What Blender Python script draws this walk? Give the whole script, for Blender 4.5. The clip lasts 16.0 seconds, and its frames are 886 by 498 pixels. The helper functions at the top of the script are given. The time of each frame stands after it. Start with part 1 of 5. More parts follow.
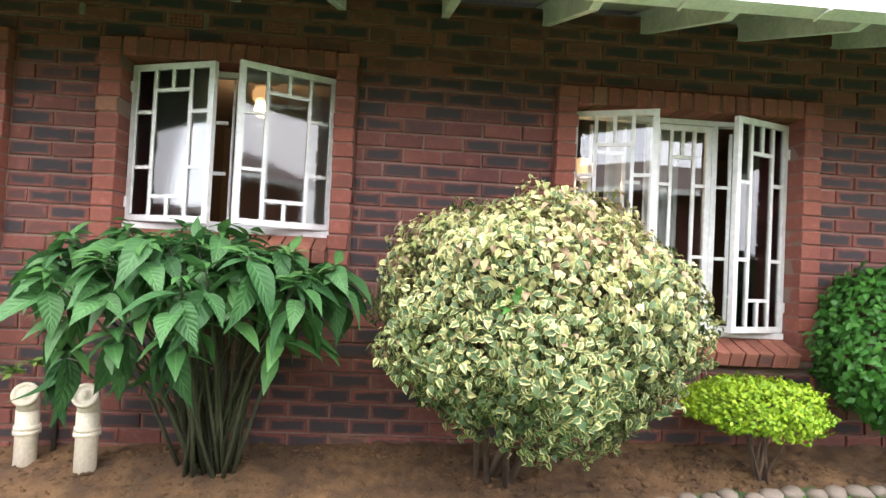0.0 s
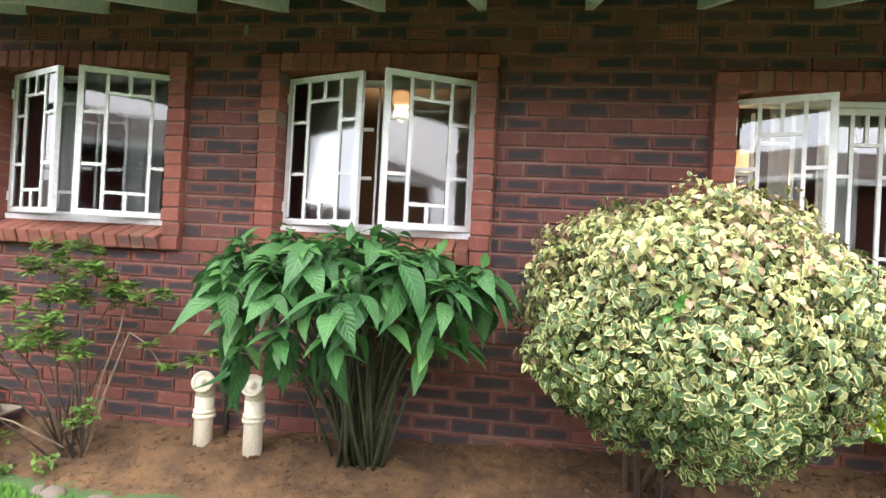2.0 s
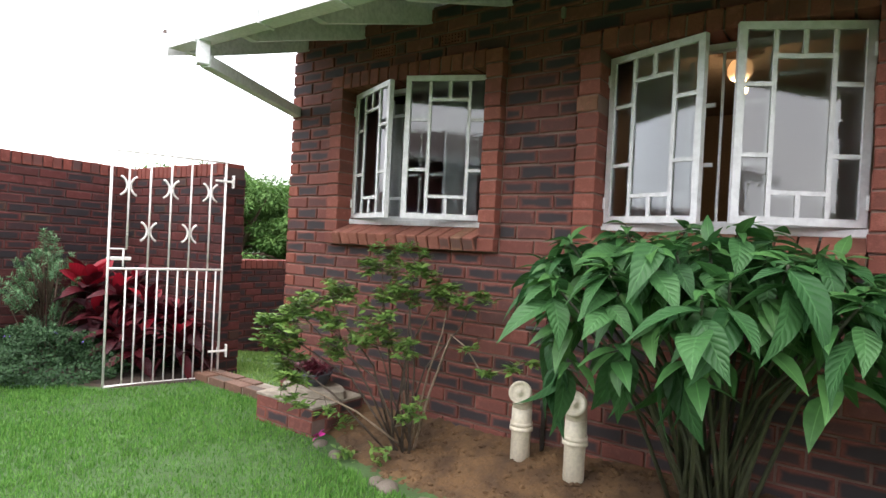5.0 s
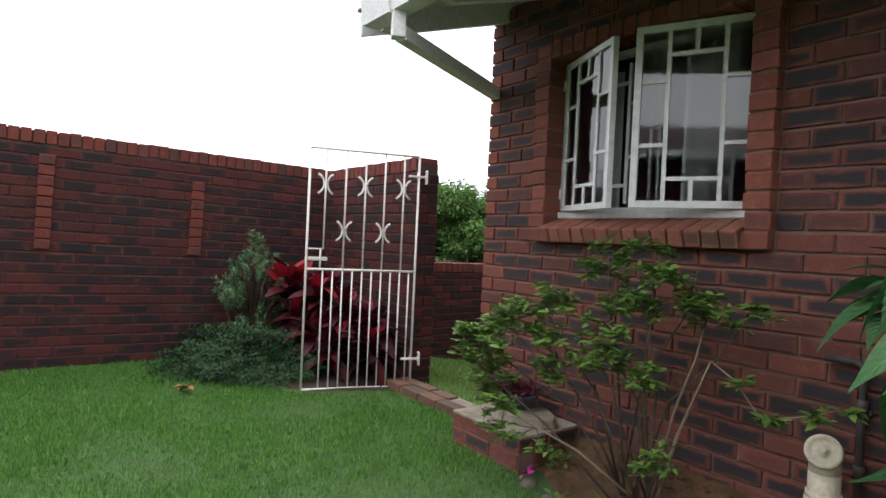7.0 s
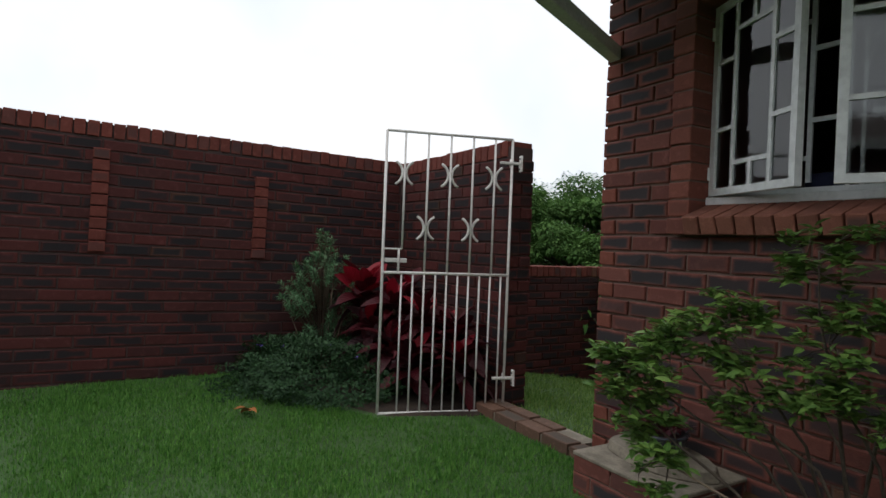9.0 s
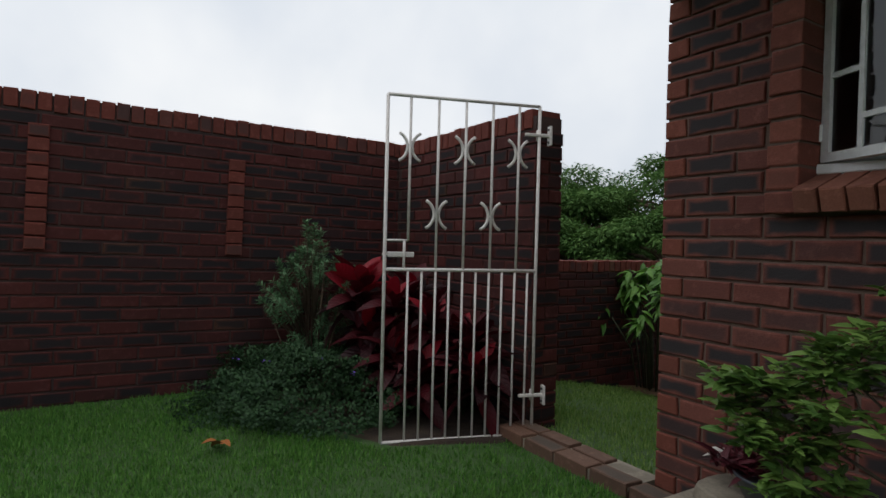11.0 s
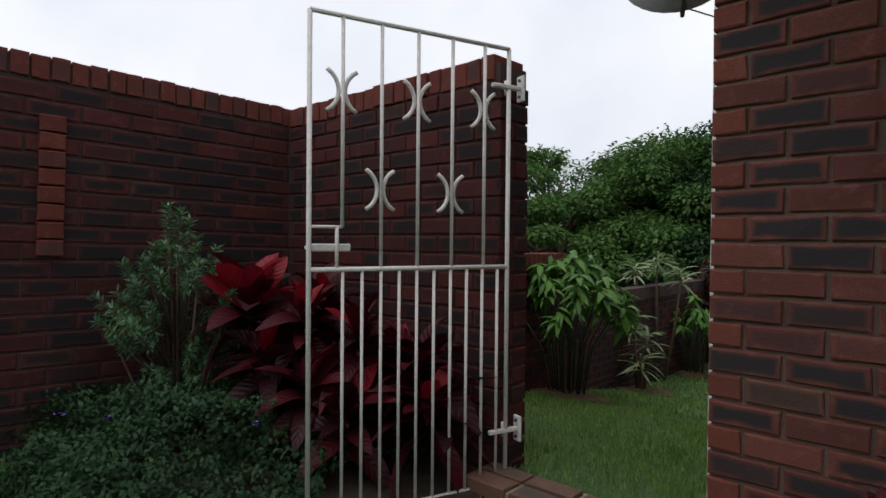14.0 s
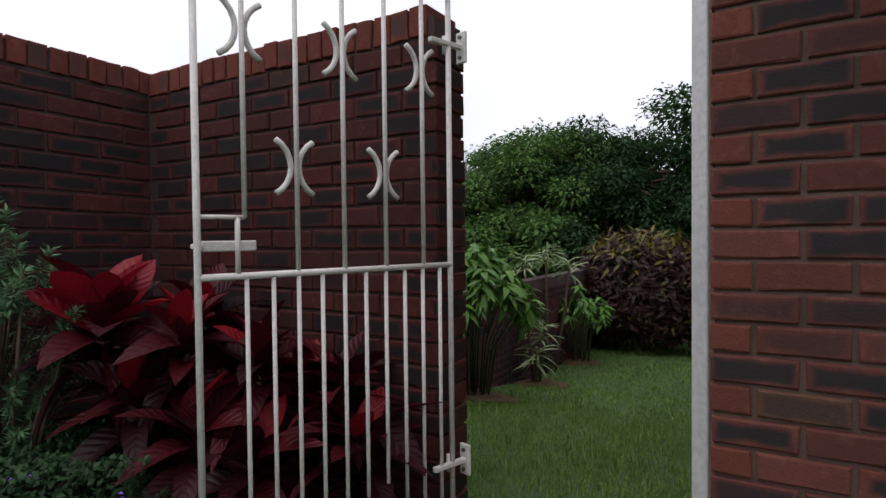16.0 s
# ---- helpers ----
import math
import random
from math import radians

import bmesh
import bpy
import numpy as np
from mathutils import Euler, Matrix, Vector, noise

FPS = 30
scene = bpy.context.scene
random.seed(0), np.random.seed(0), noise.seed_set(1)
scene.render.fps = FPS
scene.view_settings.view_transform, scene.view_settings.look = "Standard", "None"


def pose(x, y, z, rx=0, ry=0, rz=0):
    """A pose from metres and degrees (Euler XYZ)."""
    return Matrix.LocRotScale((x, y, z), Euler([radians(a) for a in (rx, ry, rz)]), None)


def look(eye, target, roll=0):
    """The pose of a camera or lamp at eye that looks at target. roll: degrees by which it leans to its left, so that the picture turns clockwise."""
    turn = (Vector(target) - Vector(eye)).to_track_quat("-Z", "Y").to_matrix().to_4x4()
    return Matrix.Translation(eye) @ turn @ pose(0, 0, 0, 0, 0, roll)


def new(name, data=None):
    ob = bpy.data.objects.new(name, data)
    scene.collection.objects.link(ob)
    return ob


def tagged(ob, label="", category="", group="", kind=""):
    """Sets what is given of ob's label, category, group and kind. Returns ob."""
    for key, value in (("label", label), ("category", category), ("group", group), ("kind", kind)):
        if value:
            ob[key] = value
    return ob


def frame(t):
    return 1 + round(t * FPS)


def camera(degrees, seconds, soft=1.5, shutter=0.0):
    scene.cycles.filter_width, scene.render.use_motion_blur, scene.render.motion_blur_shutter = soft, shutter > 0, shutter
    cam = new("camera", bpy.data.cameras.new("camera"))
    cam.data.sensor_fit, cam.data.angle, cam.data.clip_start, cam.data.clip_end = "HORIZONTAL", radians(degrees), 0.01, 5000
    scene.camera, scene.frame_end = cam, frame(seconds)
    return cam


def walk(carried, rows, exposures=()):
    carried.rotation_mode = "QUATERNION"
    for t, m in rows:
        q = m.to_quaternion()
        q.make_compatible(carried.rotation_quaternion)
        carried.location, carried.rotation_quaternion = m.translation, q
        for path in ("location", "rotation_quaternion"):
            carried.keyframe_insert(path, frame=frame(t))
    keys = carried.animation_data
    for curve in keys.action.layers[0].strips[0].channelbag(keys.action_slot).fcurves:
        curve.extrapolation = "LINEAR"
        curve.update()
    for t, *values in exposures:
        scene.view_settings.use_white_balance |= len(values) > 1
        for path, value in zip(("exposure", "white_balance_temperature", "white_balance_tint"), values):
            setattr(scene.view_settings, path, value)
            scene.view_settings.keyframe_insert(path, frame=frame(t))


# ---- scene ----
cam = camera(74.7, 16.0)
PATH = [
    (0, (0.43, -0.093, 1.286), (0.563, 1.902, 1.337), 2.9),
    (0.5, (0.414, -0.097, 1.32), (0.436, 1.903, 1.346), 3.0),
    (1, (0.414, -0.087, 1.314), (0.33, 1.911, 1.34), 3.0),
    (1.5, (0.383, -0.074, 1.314), (0.197, 1.918, 1.335), 3.0),
    (2, (0.323, -0.061, 1.314), (0.038, 1.918, 1.329), 3.0),
    (2.5, (0.281, -0.026, 1.297), (-0.107, 1.936, 1.318), 3.0),
    (3, (0.254, 0.031, 1.294), (-0.253, 1.966, 1.313), 3.0),
    (3.5, (0.205, 0.083, 1.297), (-0.438, 1.977, 1.306), 2.8),
    (4, (0.16, 0.146, 1.3), (-0.668, 1.966, 1.296), 2.9),
    (4.5, (0.091, 0.193, 1.3), (-0.922, 1.917, 1.284), 2.9),
    (7, (-0.594, 0.588, 1.229), (-2.2, 1.779, 1.198), 2.7),
    (7.5, (-0.755, 0.66, 1.239), (-2.433, 1.746, 1.201), 2.5),
    (8, (-0.946, 0.688, 1.222), (-2.659, 1.721, 1.187), 2.4),
    (8.5, (-1.119, 0.737, 1.203), (-2.841, 1.754, 1.17), 2.2),
    (9, (-1.302, 0.791, 1.169), (-3.022, 1.811, 1.147), 2.2),
    (9.5, (-1.498, 0.89, 1.166), (-3.224, 1.9, 1.139), 2.0),
    (10, (-1.648, 0.941, 1.151), (-3.373, 1.954, 1.125), 1.9),
    (12.5, (-2.55, 1.119, 1.092), (-4.113, 2.367, 1.062), 1.1),
    (13, (-2.727, 1.14, 1.081), (-4.218, 2.473, 1.059), 1.1),
    (13.5, (-2.854, 1.174, 1.077), (-4.29, 2.566, 1.052), 0.8),
    (14, (-2.976, 1.204, 1.072), (-4.348, 2.659, 1.042), 0.5),
    (14.5, (-3.106, 1.255, 1.069), (-4.423, 2.76, 1.034), 0.2),
    (15, (-3.222, 1.318, 1.069), (-4.462, 2.886, 1.025), -0.2),
    (15.5, (-3.335, 1.385, 1.066), (-4.494, 3.014, 1.016), -0.4),
    (16, (-3.47, 1.438, 1.064), (-4.486, 3.161, 1.017), -0.6),
]
EXPOSURES = [(0.0, 1.74, 6700, 18), (3.5, 1.80, 6700, 17), (4.5, 1.30, 6650, 16), (7.0, 0.06, 6600, 14), (8.0, -0.5, 6500, 12), (9.0, -0.97, 6500, 10), (10.0, -1.28, 6500, 10), (12.5, -1.3, 6500, 10), (14.5, -1.1, 6500, 13), (16.0, -0.98, 6500, 16)]
walk(cam, [(t, look(eye, target, roll)) for t, eye, target, roll in PATH], EXPOSURES)

# ---- world and light: bright overcast sky ----
world = bpy.data.worlds.new("overcast_sky")
scene.world = world
world.use_nodes = True
wn, wl = world.node_tree.nodes, world.node_tree.links
wn.clear()
sky = wn.new("ShaderNodeTexSky")
sky.sky_type, sky.sun_disc = "NISHITA", False
sky.sun_elevation, sky.sun_rotation = radians(71), radians(178)
sky.dust_density, sky.air_density = 6.0, 1.0
cloud = wn.new("ShaderNodeTexNoise")
cloud.inputs["Scale"].default_value, cloud.inputs["Detail"].default_value = 2.0, 5.0
ramp = wn.new("ShaderNodeValToRGB")
ramp.color_ramp.elements[0].position, ramp.color_ramp.elements[0].color = 0.35, (12.4, 13.5, 15.0, 1)
ramp.color_ramp.elements[1].position, ramp.color_ramp.elements[1].color = 0.68, (17.5, 17.8, 18.0, 1)
wmix = wn.new("ShaderNodeMix")
wmix.data_type = "RGBA"
wmix.inputs["Factor"].default_value = 0.85
back = wn.new("ShaderNodeBackground")
back.inputs["Strength"].default_value = 0.15
wout = wn.new("ShaderNodeOutputWorld")
wl.new(cloud.outputs["Fac"], ramp.inputs["Fac"])
wl.new(sky.outputs["Color"], wmix.inputs["A"])
wl.new(ramp.outputs["Color"], wmix.inputs["B"])
wl.new(wmix.outputs["Result"], back.inputs["Color"])
wl.new(back.outputs["Background"], wout.inputs["Surface"])
sun = new("sun", bpy.data.lights.new("sun", "SUN"))
sun.data.energy, sun.data.angle, sun.data.color = 1.5, radians(50), (1.0, 0.97, 0.92)
sun.matrix_world = look((0, -3.6, 12), (0.3, 0.6, 0))

# ---- materials ----
RND = random.Random(7)


def nodes_of(name, rough=0.7, metal=0.0):
    m = bpy.data.materials.new(name)
    m.use_nodes = True
    nt = m.node_tree
    b = nt.nodes["Principled BSDF"]
    b.inputs["Roughness"].default_value, b.inputs["Metallic"].default_value = rough, metal
    return m, nt, b


def mixed(nt, fac, a, b, mode="MIX"):
    n = nt.nodes.new("ShaderNodeMix")
    n.data_type, n.blend_type = "RGBA", mode
    for key, v in (("Factor", fac), ("A", a), ("B", b)):
        if isinstance(v, (int, float)):
            n.inputs[key].default_value = v
        elif isinstance(v, tuple):
            n.inputs[key].default_value = (*v[:3], 1)
        else:
            nt.links.new(v, n.inputs[key])
    return n.outputs["Result"]


def noise_of(nt, scale, detail=3.0, vector=None, rough=0.55):
    n = nt.nodes.new("ShaderNodeTexNoise")
    n.inputs["Scale"].default_value, n.inputs["Detail"].default_value, n.inputs["Roughness"].default_value = scale, detail, rough
    if vector is None:
        vector = nt.nodes.new("ShaderNodeTexCoord").outputs["Object"]
    nt.links.new(vector, n.inputs["Vector"])
    return n.outputs["Fac"]


def math_of(nt, op, a, b=0.0, clamp=False):
    n = nt.nodes.new("ShaderNodeMath")
    n.operation, n.use_clamp = op, clamp
    for i, v in enumerate((a, b)):
        if isinstance(v, (int, float)):
            n.inputs[i].default_value = v
        else:
            nt.links.new(v, n.inputs[i])
    return n.outputs[0]


def step_of(nt, v, lo, hi, out0=0.0, out1=1.0):
    n = nt.nodes.new("ShaderNodeMapRange")
    n.interpolation_type = "SMOOTHSTEP"
    for i, x in enumerate((lo, hi, out0, out1)):
        n.inputs[i + 1].default_value = x
    nt.links.new(v, n.inputs[0])
    return n.outputs[0]


def bump_of(nt, b, height, strength=0.4, distance=0.004):
    n = nt.nodes.new("ShaderNodeBump")
    n.inputs["Strength"].default_value, n.inputs["Distance"].default_value = strength, distance
    nt.links.new(height, n.inputs["Height"])
    nt.links.new(n.outputs["Normal"], b.inputs["Normal"])


def plain(name, col, col2, rough=0.6, scale=6.0, fine=90.0, bump=0.25, metal=0.0, dist=0.003, spec=0.5):
    """A surface of two tones: broad stains, fine grain and relief."""
    m, nt, b = nodes_of(name, rough, metal)
    broad, grain = noise_of(nt, scale, 4), noise_of(nt, fine, 3)
    c = mixed(nt, step_of(nt, broad, 0.3, 0.7), col, col2)
    c = mixed(nt, step_of(nt, grain, 0.35, 0.7, 0.0, 0.35), c, tuple(x * 0.6 for x in col2))
    nt.links.new(c, b.inputs["Base Color"])
    nt.links.new(step_of(nt, broad, 0.2, 0.8, max(0.05, rough - 0.1), min(1, rough + 0.1)), b.inputs["Roughness"])
    b.inputs["Specular IOR Level"].default_value = spec
    bump_of(nt, b, mixed(nt, 0.5, broad, grain), bump, dist)
    return m


def brick_mat(name, island, red, red2, dark, flash, grime=0.0):
    """Face brick, burnt dark at the heart of its face; flash is the share of burnt bricks."""
    m, nt, b = nodes_of(name, 0.85)
    tc = nt.nodes.new("ShaderNodeTexCoord")
    if island:
        rnd = nt.nodes.new("ShaderNodeNewGeometry").outputs["Random Per Island"]
    else:
        rnd = nt.nodes.new("ShaderNodeObjectInfo").outputs["Random"]
    comb = nt.nodes.new("ShaderNodeCombineXYZ")
    nt.links.new(math_of(nt, "MULTIPLY", rnd, 37.0), comb.inputs[0])
    nt.links.new(math_of(nt, "MULTIPLY", rnd, 71.0), comb.inputs[1])
    add = nt.nodes.new("ShaderNodeVectorMath")
    nt.links.new(tc.outputs["Object"], add.inputs[0])
    nt.links.new(comb.outputs[0], add.inputs[1])
    vec = add.outputs[0]
    broad, grain = noise_of(nt, 9.0, 1.5, vec), noise_of(nt, 140.0, 4, vec)
    uv = nt.nodes.new("ShaderNodeSeparateXYZ")
    nt.links.new(tc.outputs["UV"], uv.inputs[0])
    du = math_of(nt, "MULTIPLY", math_of(nt, "SUBTRACT", 0.5, math_of(nt, "ABSOLUTE", math_of(nt, "SUBTRACT", uv.outputs[0], 0.5))), 0.16)
    dv = math_of(nt, "MULTIPLY", math_of(nt, "SUBTRACT", 0.5, math_of(nt, "ABSOLUTE", math_of(nt, "SUBTRACT", uv.outputs[1], 0.5))), 0.073)
    d = math_of(nt, "MINIMUM", du, dv)
    d = math_of(nt, "ADD", d, math_of(nt, "MULTIPLY", math_of(nt, "SUBTRACT", broad, 0.5), 0.032))
    d = math_of(nt, "SUBTRACT", d, math_of(nt, "MULTIPLY", math_of(nt, "FRACT", math_of(nt, "MULTIPLY", rnd, 29.3)), 0.009))
    core = step_of(nt, d, -0.004, 0.017)
    part_of = math_of(nt, "FRACT", math_of(nt, "MULTIPLY", rnd, 13.7))
    strength = step_of(nt, part_of, 1.0 - flash - 0.2, 1.0 - flash + 0.25, 0.08, 0.95)
    tone = math_of(nt, "FRACT", math_of(nt, "MULTIPLY", rnd, 5.3))
    c = mixed(nt, tone, red, red2)
    odd = math_of(nt, "GREATER_THAN", math_of(nt, "FRACT", math_of(nt, "MULTIPLY", rnd, 91.7)), 0.982)
    c = mixed(nt, math_of(nt, "MULTIPLY", odd, 0.55), c, (red[0] * 0.75, red[0] * 0.5, red[0] * 0.28))
    c = mixed(nt, step_of(nt, noise_of(nt, 24.0, 4, vec), 0.5, 0.75, 0.0, 0.4), c, tuple(min(1, x * 1.5 + 0.03) for x in red))
    c = mixed(nt, step_of(nt, grain, 0.35, 0.75, 0.0, 0.45), c, tuple(x * 0.55 for x in red))
    c = mixed(nt, math_of(nt, "MULTIPLY", core, strength), c, dark)
    big = noise_of(nt, 1.3, 3)
    c = mixed(nt, step_of(nt, big, 0.45, 0.75, 0.0, 0.35 + grime), c, tuple(x * 0.6 for x in dark))
    nt.links.new(c, b.inputs["Base Color"])
    b.inputs["Specular IOR Level"].default_value = 0.25
    bump_of(nt, b, mixed(nt, 0.6, broad, grain), 0.55, 0.006)
    return m


def leaf_mat(name, col, col2, rough=0.45, margin=None, island=True, lush=0.25, vein=0.3):
    """A leaf: tone by leaf, paler midrib, a margin of its own colour if given, some light let through."""
    m, nt, b = nodes_of(name, rough)
    b.inputs["Specular IOR Level"].default_value = 0.3
    if island:
        rnd = nt.nodes.new("ShaderNodeNewGeometry").outputs["Random Per Island"]
    else:
        rnd = nt.nodes.new("ShaderNodeObjectInfo").outputs["Random"]
    tc = nt.nodes.new("ShaderNodeTexCoord")
    uv = nt.nodes.new("ShaderNodeSeparateXYZ")
    nt.links.new(tc.outputs["UV"], uv.inputs[0])
    across = math_of(nt, "ABSOLUTE", math_of(nt, "SUBTRACT", uv.outputs[0], 0.5))
    c = mixed(nt, rnd, col, col2)
    blotch = noise_of(nt, 35.0, 2)
    c = mixed(nt, step_of(nt, blotch, 0.4, 0.7, 0.0, 0.3), c, tuple(x * 0.6 for x in col))
    if margin:
        edge = math_of(nt, "ADD", across, math_of(nt, "MULTIPLY", math_of(nt, "SUBTRACT", blotch, 0.5), 0.5))
        lo = math_of(nt, "MULTIPLY", math_of(nt, "FRACT", math_of(nt, "MULTIPLY", rnd, 7.1)), 0.28)
        edge = math_of(nt, "ADD", edge, math_of(nt, "SUBTRACT", lo, 0.14))
        c = mixed(nt, step_of(nt, edge, 0.29, 0.42), c, mixed(nt, math_of(nt, "FRACT", math_of(nt, "MULTIPLY", rnd, 3.3)), margin[0], margin[1]))
    c = mixed(nt, step_of(nt, across, 0.0, 0.05, vein, 0.0), c, tuple(min(1, x * 2.2 + 0.03) for x in col2))
    if not island:
        rib = math_of(nt, "ABSOLUTE", math_of(nt, "SUBTRACT", math_of(nt, "FRACT", math_of(nt, "SUBTRACT", math_of(nt, "MULTIPLY", uv.outputs[1], 9.0), math_of(nt, "MULTIPLY", across, 4.0))), 0.5))
        c = mixed(nt, step_of(nt, rib, 0.0, 0.10, 0.12, 0.0), c, tuple(min(1, x * 1.5 + 0.01) for x in col2))
        c = mixed(nt, step_of(nt, rib, 0.30, 0.5, 0.0, 0.15), c, tuple(x * 0.7 for x in col))
    nt.links.new(c, b.inputs["Base Color"])
    wave = nt.nodes.new("ShaderNodeTexWave")
    wave.inputs["Scale"].default_value, wave.inputs["Distortion"].default_value = 4.0, 1.0
    nt.links.new(tc.outputs["UV"], wave.inputs["Vector"])
    bump_of(nt, b, wave.outputs["Fac"] if island else step_of(nt, rib, 0.0, 0.4), 0.15 if island else 0.5, 0.002 if island else 0.004)
    tr = nt.nodes.new("ShaderNodeBsdfTranslucent")
    nt.links.new(c, tr.inputs["Color"])
    mx = nt.nodes.new("ShaderNodeMixShader")
    mx.inputs[0].default_value = lush
    nt.links.new(b.outputs[0], mx.inputs[1])
    nt.links.new(tr.outputs[0], mx.inputs[2])
    nt.links.new(mx.outputs[0], nt.nodes["Material Output"].inputs["Surface"])
    return m


def glass_mat(name, rough, bumpy):
    m, nt, b = nodes_of(name)
    nt.nodes.remove(b)
    clear, gloss = nt.nodes.new("ShaderNodeBsdfRefraction" if bumpy else "ShaderNodeBsdfTransparent"), nt.nodes.new("ShaderNodeBsdfGlossy")
    clear.inputs["Color"].default_value = (0.9, 0.93, 0.92, 1) if not bumpy else (0.72, 0.75, 0.75, 1)
    gloss.inputs["Roughness"].default_value = rough
    if bumpy:
        clear.inputs["Roughness"].default_value, clear.inputs["IOR"].default_value = 0.34, 1.03
    fr = nt.nodes.new("ShaderNodeFresnel")
    fr.inputs["IOR"].default_value = 1.55
    if bumpy:
        vor = nt.nodes.new("ShaderNodeTexVoronoi")
        vor.inputs["Scale"].default_value = 70.0
        nt.links.new(nt.nodes.new("ShaderNodeTexCoord").outputs["Object"], vor.inputs["Vector"])
        n = nt.nodes.new("ShaderNodeBump")
        n.inputs["Strength"].default_value, n.inputs["Distance"].default_value = 0.025, 0.002
        nt.links.new(vor.outputs["Distance"], n.inputs["Height"])
        nt.links.new(n.outputs["Normal"], gloss.inputs["Normal"])
    mx = nt.nodes.new("ShaderNodeMixShader")
    nt.links.new(math_of(nt, "ADD", fr.outputs[0], 0.015 if bumpy else 0.03), mx.inputs[0])
    nt.links.new(clear.outputs[0], mx.inputs[1])
    nt.links.new(gloss.outputs[0], mx.inputs[2])
    nt.links.new(mx.outputs[0], nt.nodes["Material Output"].inputs["Surface"])
    return m


def glow_mat(name, col, power):
    m, nt, b = nodes_of(name)
    b.inputs["Emission Color"].default_value, b.inputs["Emission Strength"].default_value = (*col, 1), power
    return m


RED, RED2, DARK = (0.222, 0.075, 0.056), (0.150, 0.051, 0.041), (0.033, 0.033, 0.036)
M_BRICK = brick_mat("face_brick", False, RED, RED2, DARK, 0.78)
M_BRICKS = brick_mat("face_brick_joined", True, RED, RED2, DARK, 0.78)
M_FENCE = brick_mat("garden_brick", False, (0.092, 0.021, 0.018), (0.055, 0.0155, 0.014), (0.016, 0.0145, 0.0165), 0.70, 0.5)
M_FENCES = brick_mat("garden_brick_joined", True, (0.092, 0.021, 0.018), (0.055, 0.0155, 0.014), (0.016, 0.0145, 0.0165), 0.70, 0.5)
M_QUOIN = brick_mat("orange_brick", False, (0.265, 0.088, 0.062), (0.19, 0.062, 0.046), (0.12, 0.05, 0.04), 0.15)
M_SILL = brick_mat("sill_brick", False, (0.30, 0.115, 0.078), (0.20, 0.08, 0.055), (0.10, 0.055, 0.045), 0.3)
M_WORN = brick_mat("worn_paving_brick", False, (0.165, 0.088, 0.060), (0.118, 0.072, 0.052), (0.075, 0.060, 0.048), 0.3, 0.25)
M_MORTAR = plain("mortar", (0.235, 0.152, 0.122), (0.155, 0.104, 0.084), 0.95, 4, 160, 0.5)
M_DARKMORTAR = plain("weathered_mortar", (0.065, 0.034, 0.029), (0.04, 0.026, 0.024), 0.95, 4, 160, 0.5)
M_PAINT = plain("white_gloss_paint", (0.78, 0.785, 0.78), (0.72, 0.725, 0.72), 0.35, 9, 25, 0.05)
M_GATE = plain("chipped_cream_paint", (0.76, 0.73, 0.70), (0.70, 0.67, 0.64), 0.5, 14, 80, 0.2)
M_FASCIA = plain("weathered_white_board", (0.78, 0.78, 0.76), (0.60, 0.61, 0.59), 0.6, 5, 40, 0.15)
M_GUTTER = plain("white_gutter", (0.84, 0.84, 0.84), (0.74, 0.75, 0.75), 0.4, 6, 50, 0.06)
M_UNDER = plain("grey_soffit_board", (0.56, 0.53, 0.50), (0.44, 0.42, 0.40), 0.8, 5, 40, 0.15)
M_TILE = plain("roof_tile", (0.13, 0.085, 0.07), (0.08, 0.06, 0.055), 0.85, 4, 60, 0.3)
M_SOIL = plain("damp_soil", (0.125, 0.068, 0.026), (0.058, 0.031, 0.013), 0.95, 7, 60, 1.0, 0.0, 0.012)
# soil of the corner bed, in a darker colour than the flower bed's
M_DARKSOIL = plain("dark_leaf_mould", (0.048, 0.030, 0.018), (0.024, 0.016, 0.011), 0.95, 9, 70, 1.0, 0.0, 0.012)
M_LAWN = plain("lawn_earth", (0.044, 0.100, 0.023), (0.037, 0.077, 0.020), 0.95, 6, 70, 0.8, 0.0, 0.01)
M_STONE = plain("river_pebble", (0.165, 0.135, 0.105), (0.10, 0.082, 0.065), 0.75, 12, 90, 0.3)
M_SLAB = plain("weathered_concrete", (0.31, 0.27, 0.21), (0.18, 0.155, 0.12), 0.9, 9, 80, 0.6, 0.0, 0.006)
M_PVC = plain("cream_plastic_pipe", (0.66, 0.60, 0.47), (0.58, 0.52, 0.40), 0.45, 7, 60, 0.08)
M_STEEL = plain("grey_steel", (0.16, 0.16, 0.16), (0.10, 0.10, 0.10), 0.5, 20, 90, 0.2, 0.6)
M_CONDUIT = plain("dull_painted_pipe", (0.075, 0.068, 0.062), (0.045, 0.04, 0.038), 0.7, 20, 90, 0.3)
# plaster of the rooms: their dimness is put into its darkened colour
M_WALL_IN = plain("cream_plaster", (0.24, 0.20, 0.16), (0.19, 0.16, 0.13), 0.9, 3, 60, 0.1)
M_CLOTH = plain("white_net_curtain", (0.56, 0.57, 0.57), (0.47, 0.48, 0.48), 0.9, 4, 120, 0.2)
M_BARK = plain("brown_bark", (0.13, 0.085, 0.055), (0.075, 0.05, 0.035), 0.9, 16, 90, 0.8, 0.0, 0.006)
M_TWIG = plain("pale_twig", (0.27, 0.20, 0.14), (0.18, 0.13, 0.09), 0.85, 20, 90, 0.5)
M_STALK = plain("grey_brown_stalk", (0.11, 0.08, 0.058), (0.06, 0.045, 0.034), 0.85, 20, 90, 0.5)
M_CANE = plain("green_cane", (0.055, 0.065, 0.030), (0.035, 0.040, 0.022), 0.6, 16, 90, 0.3)
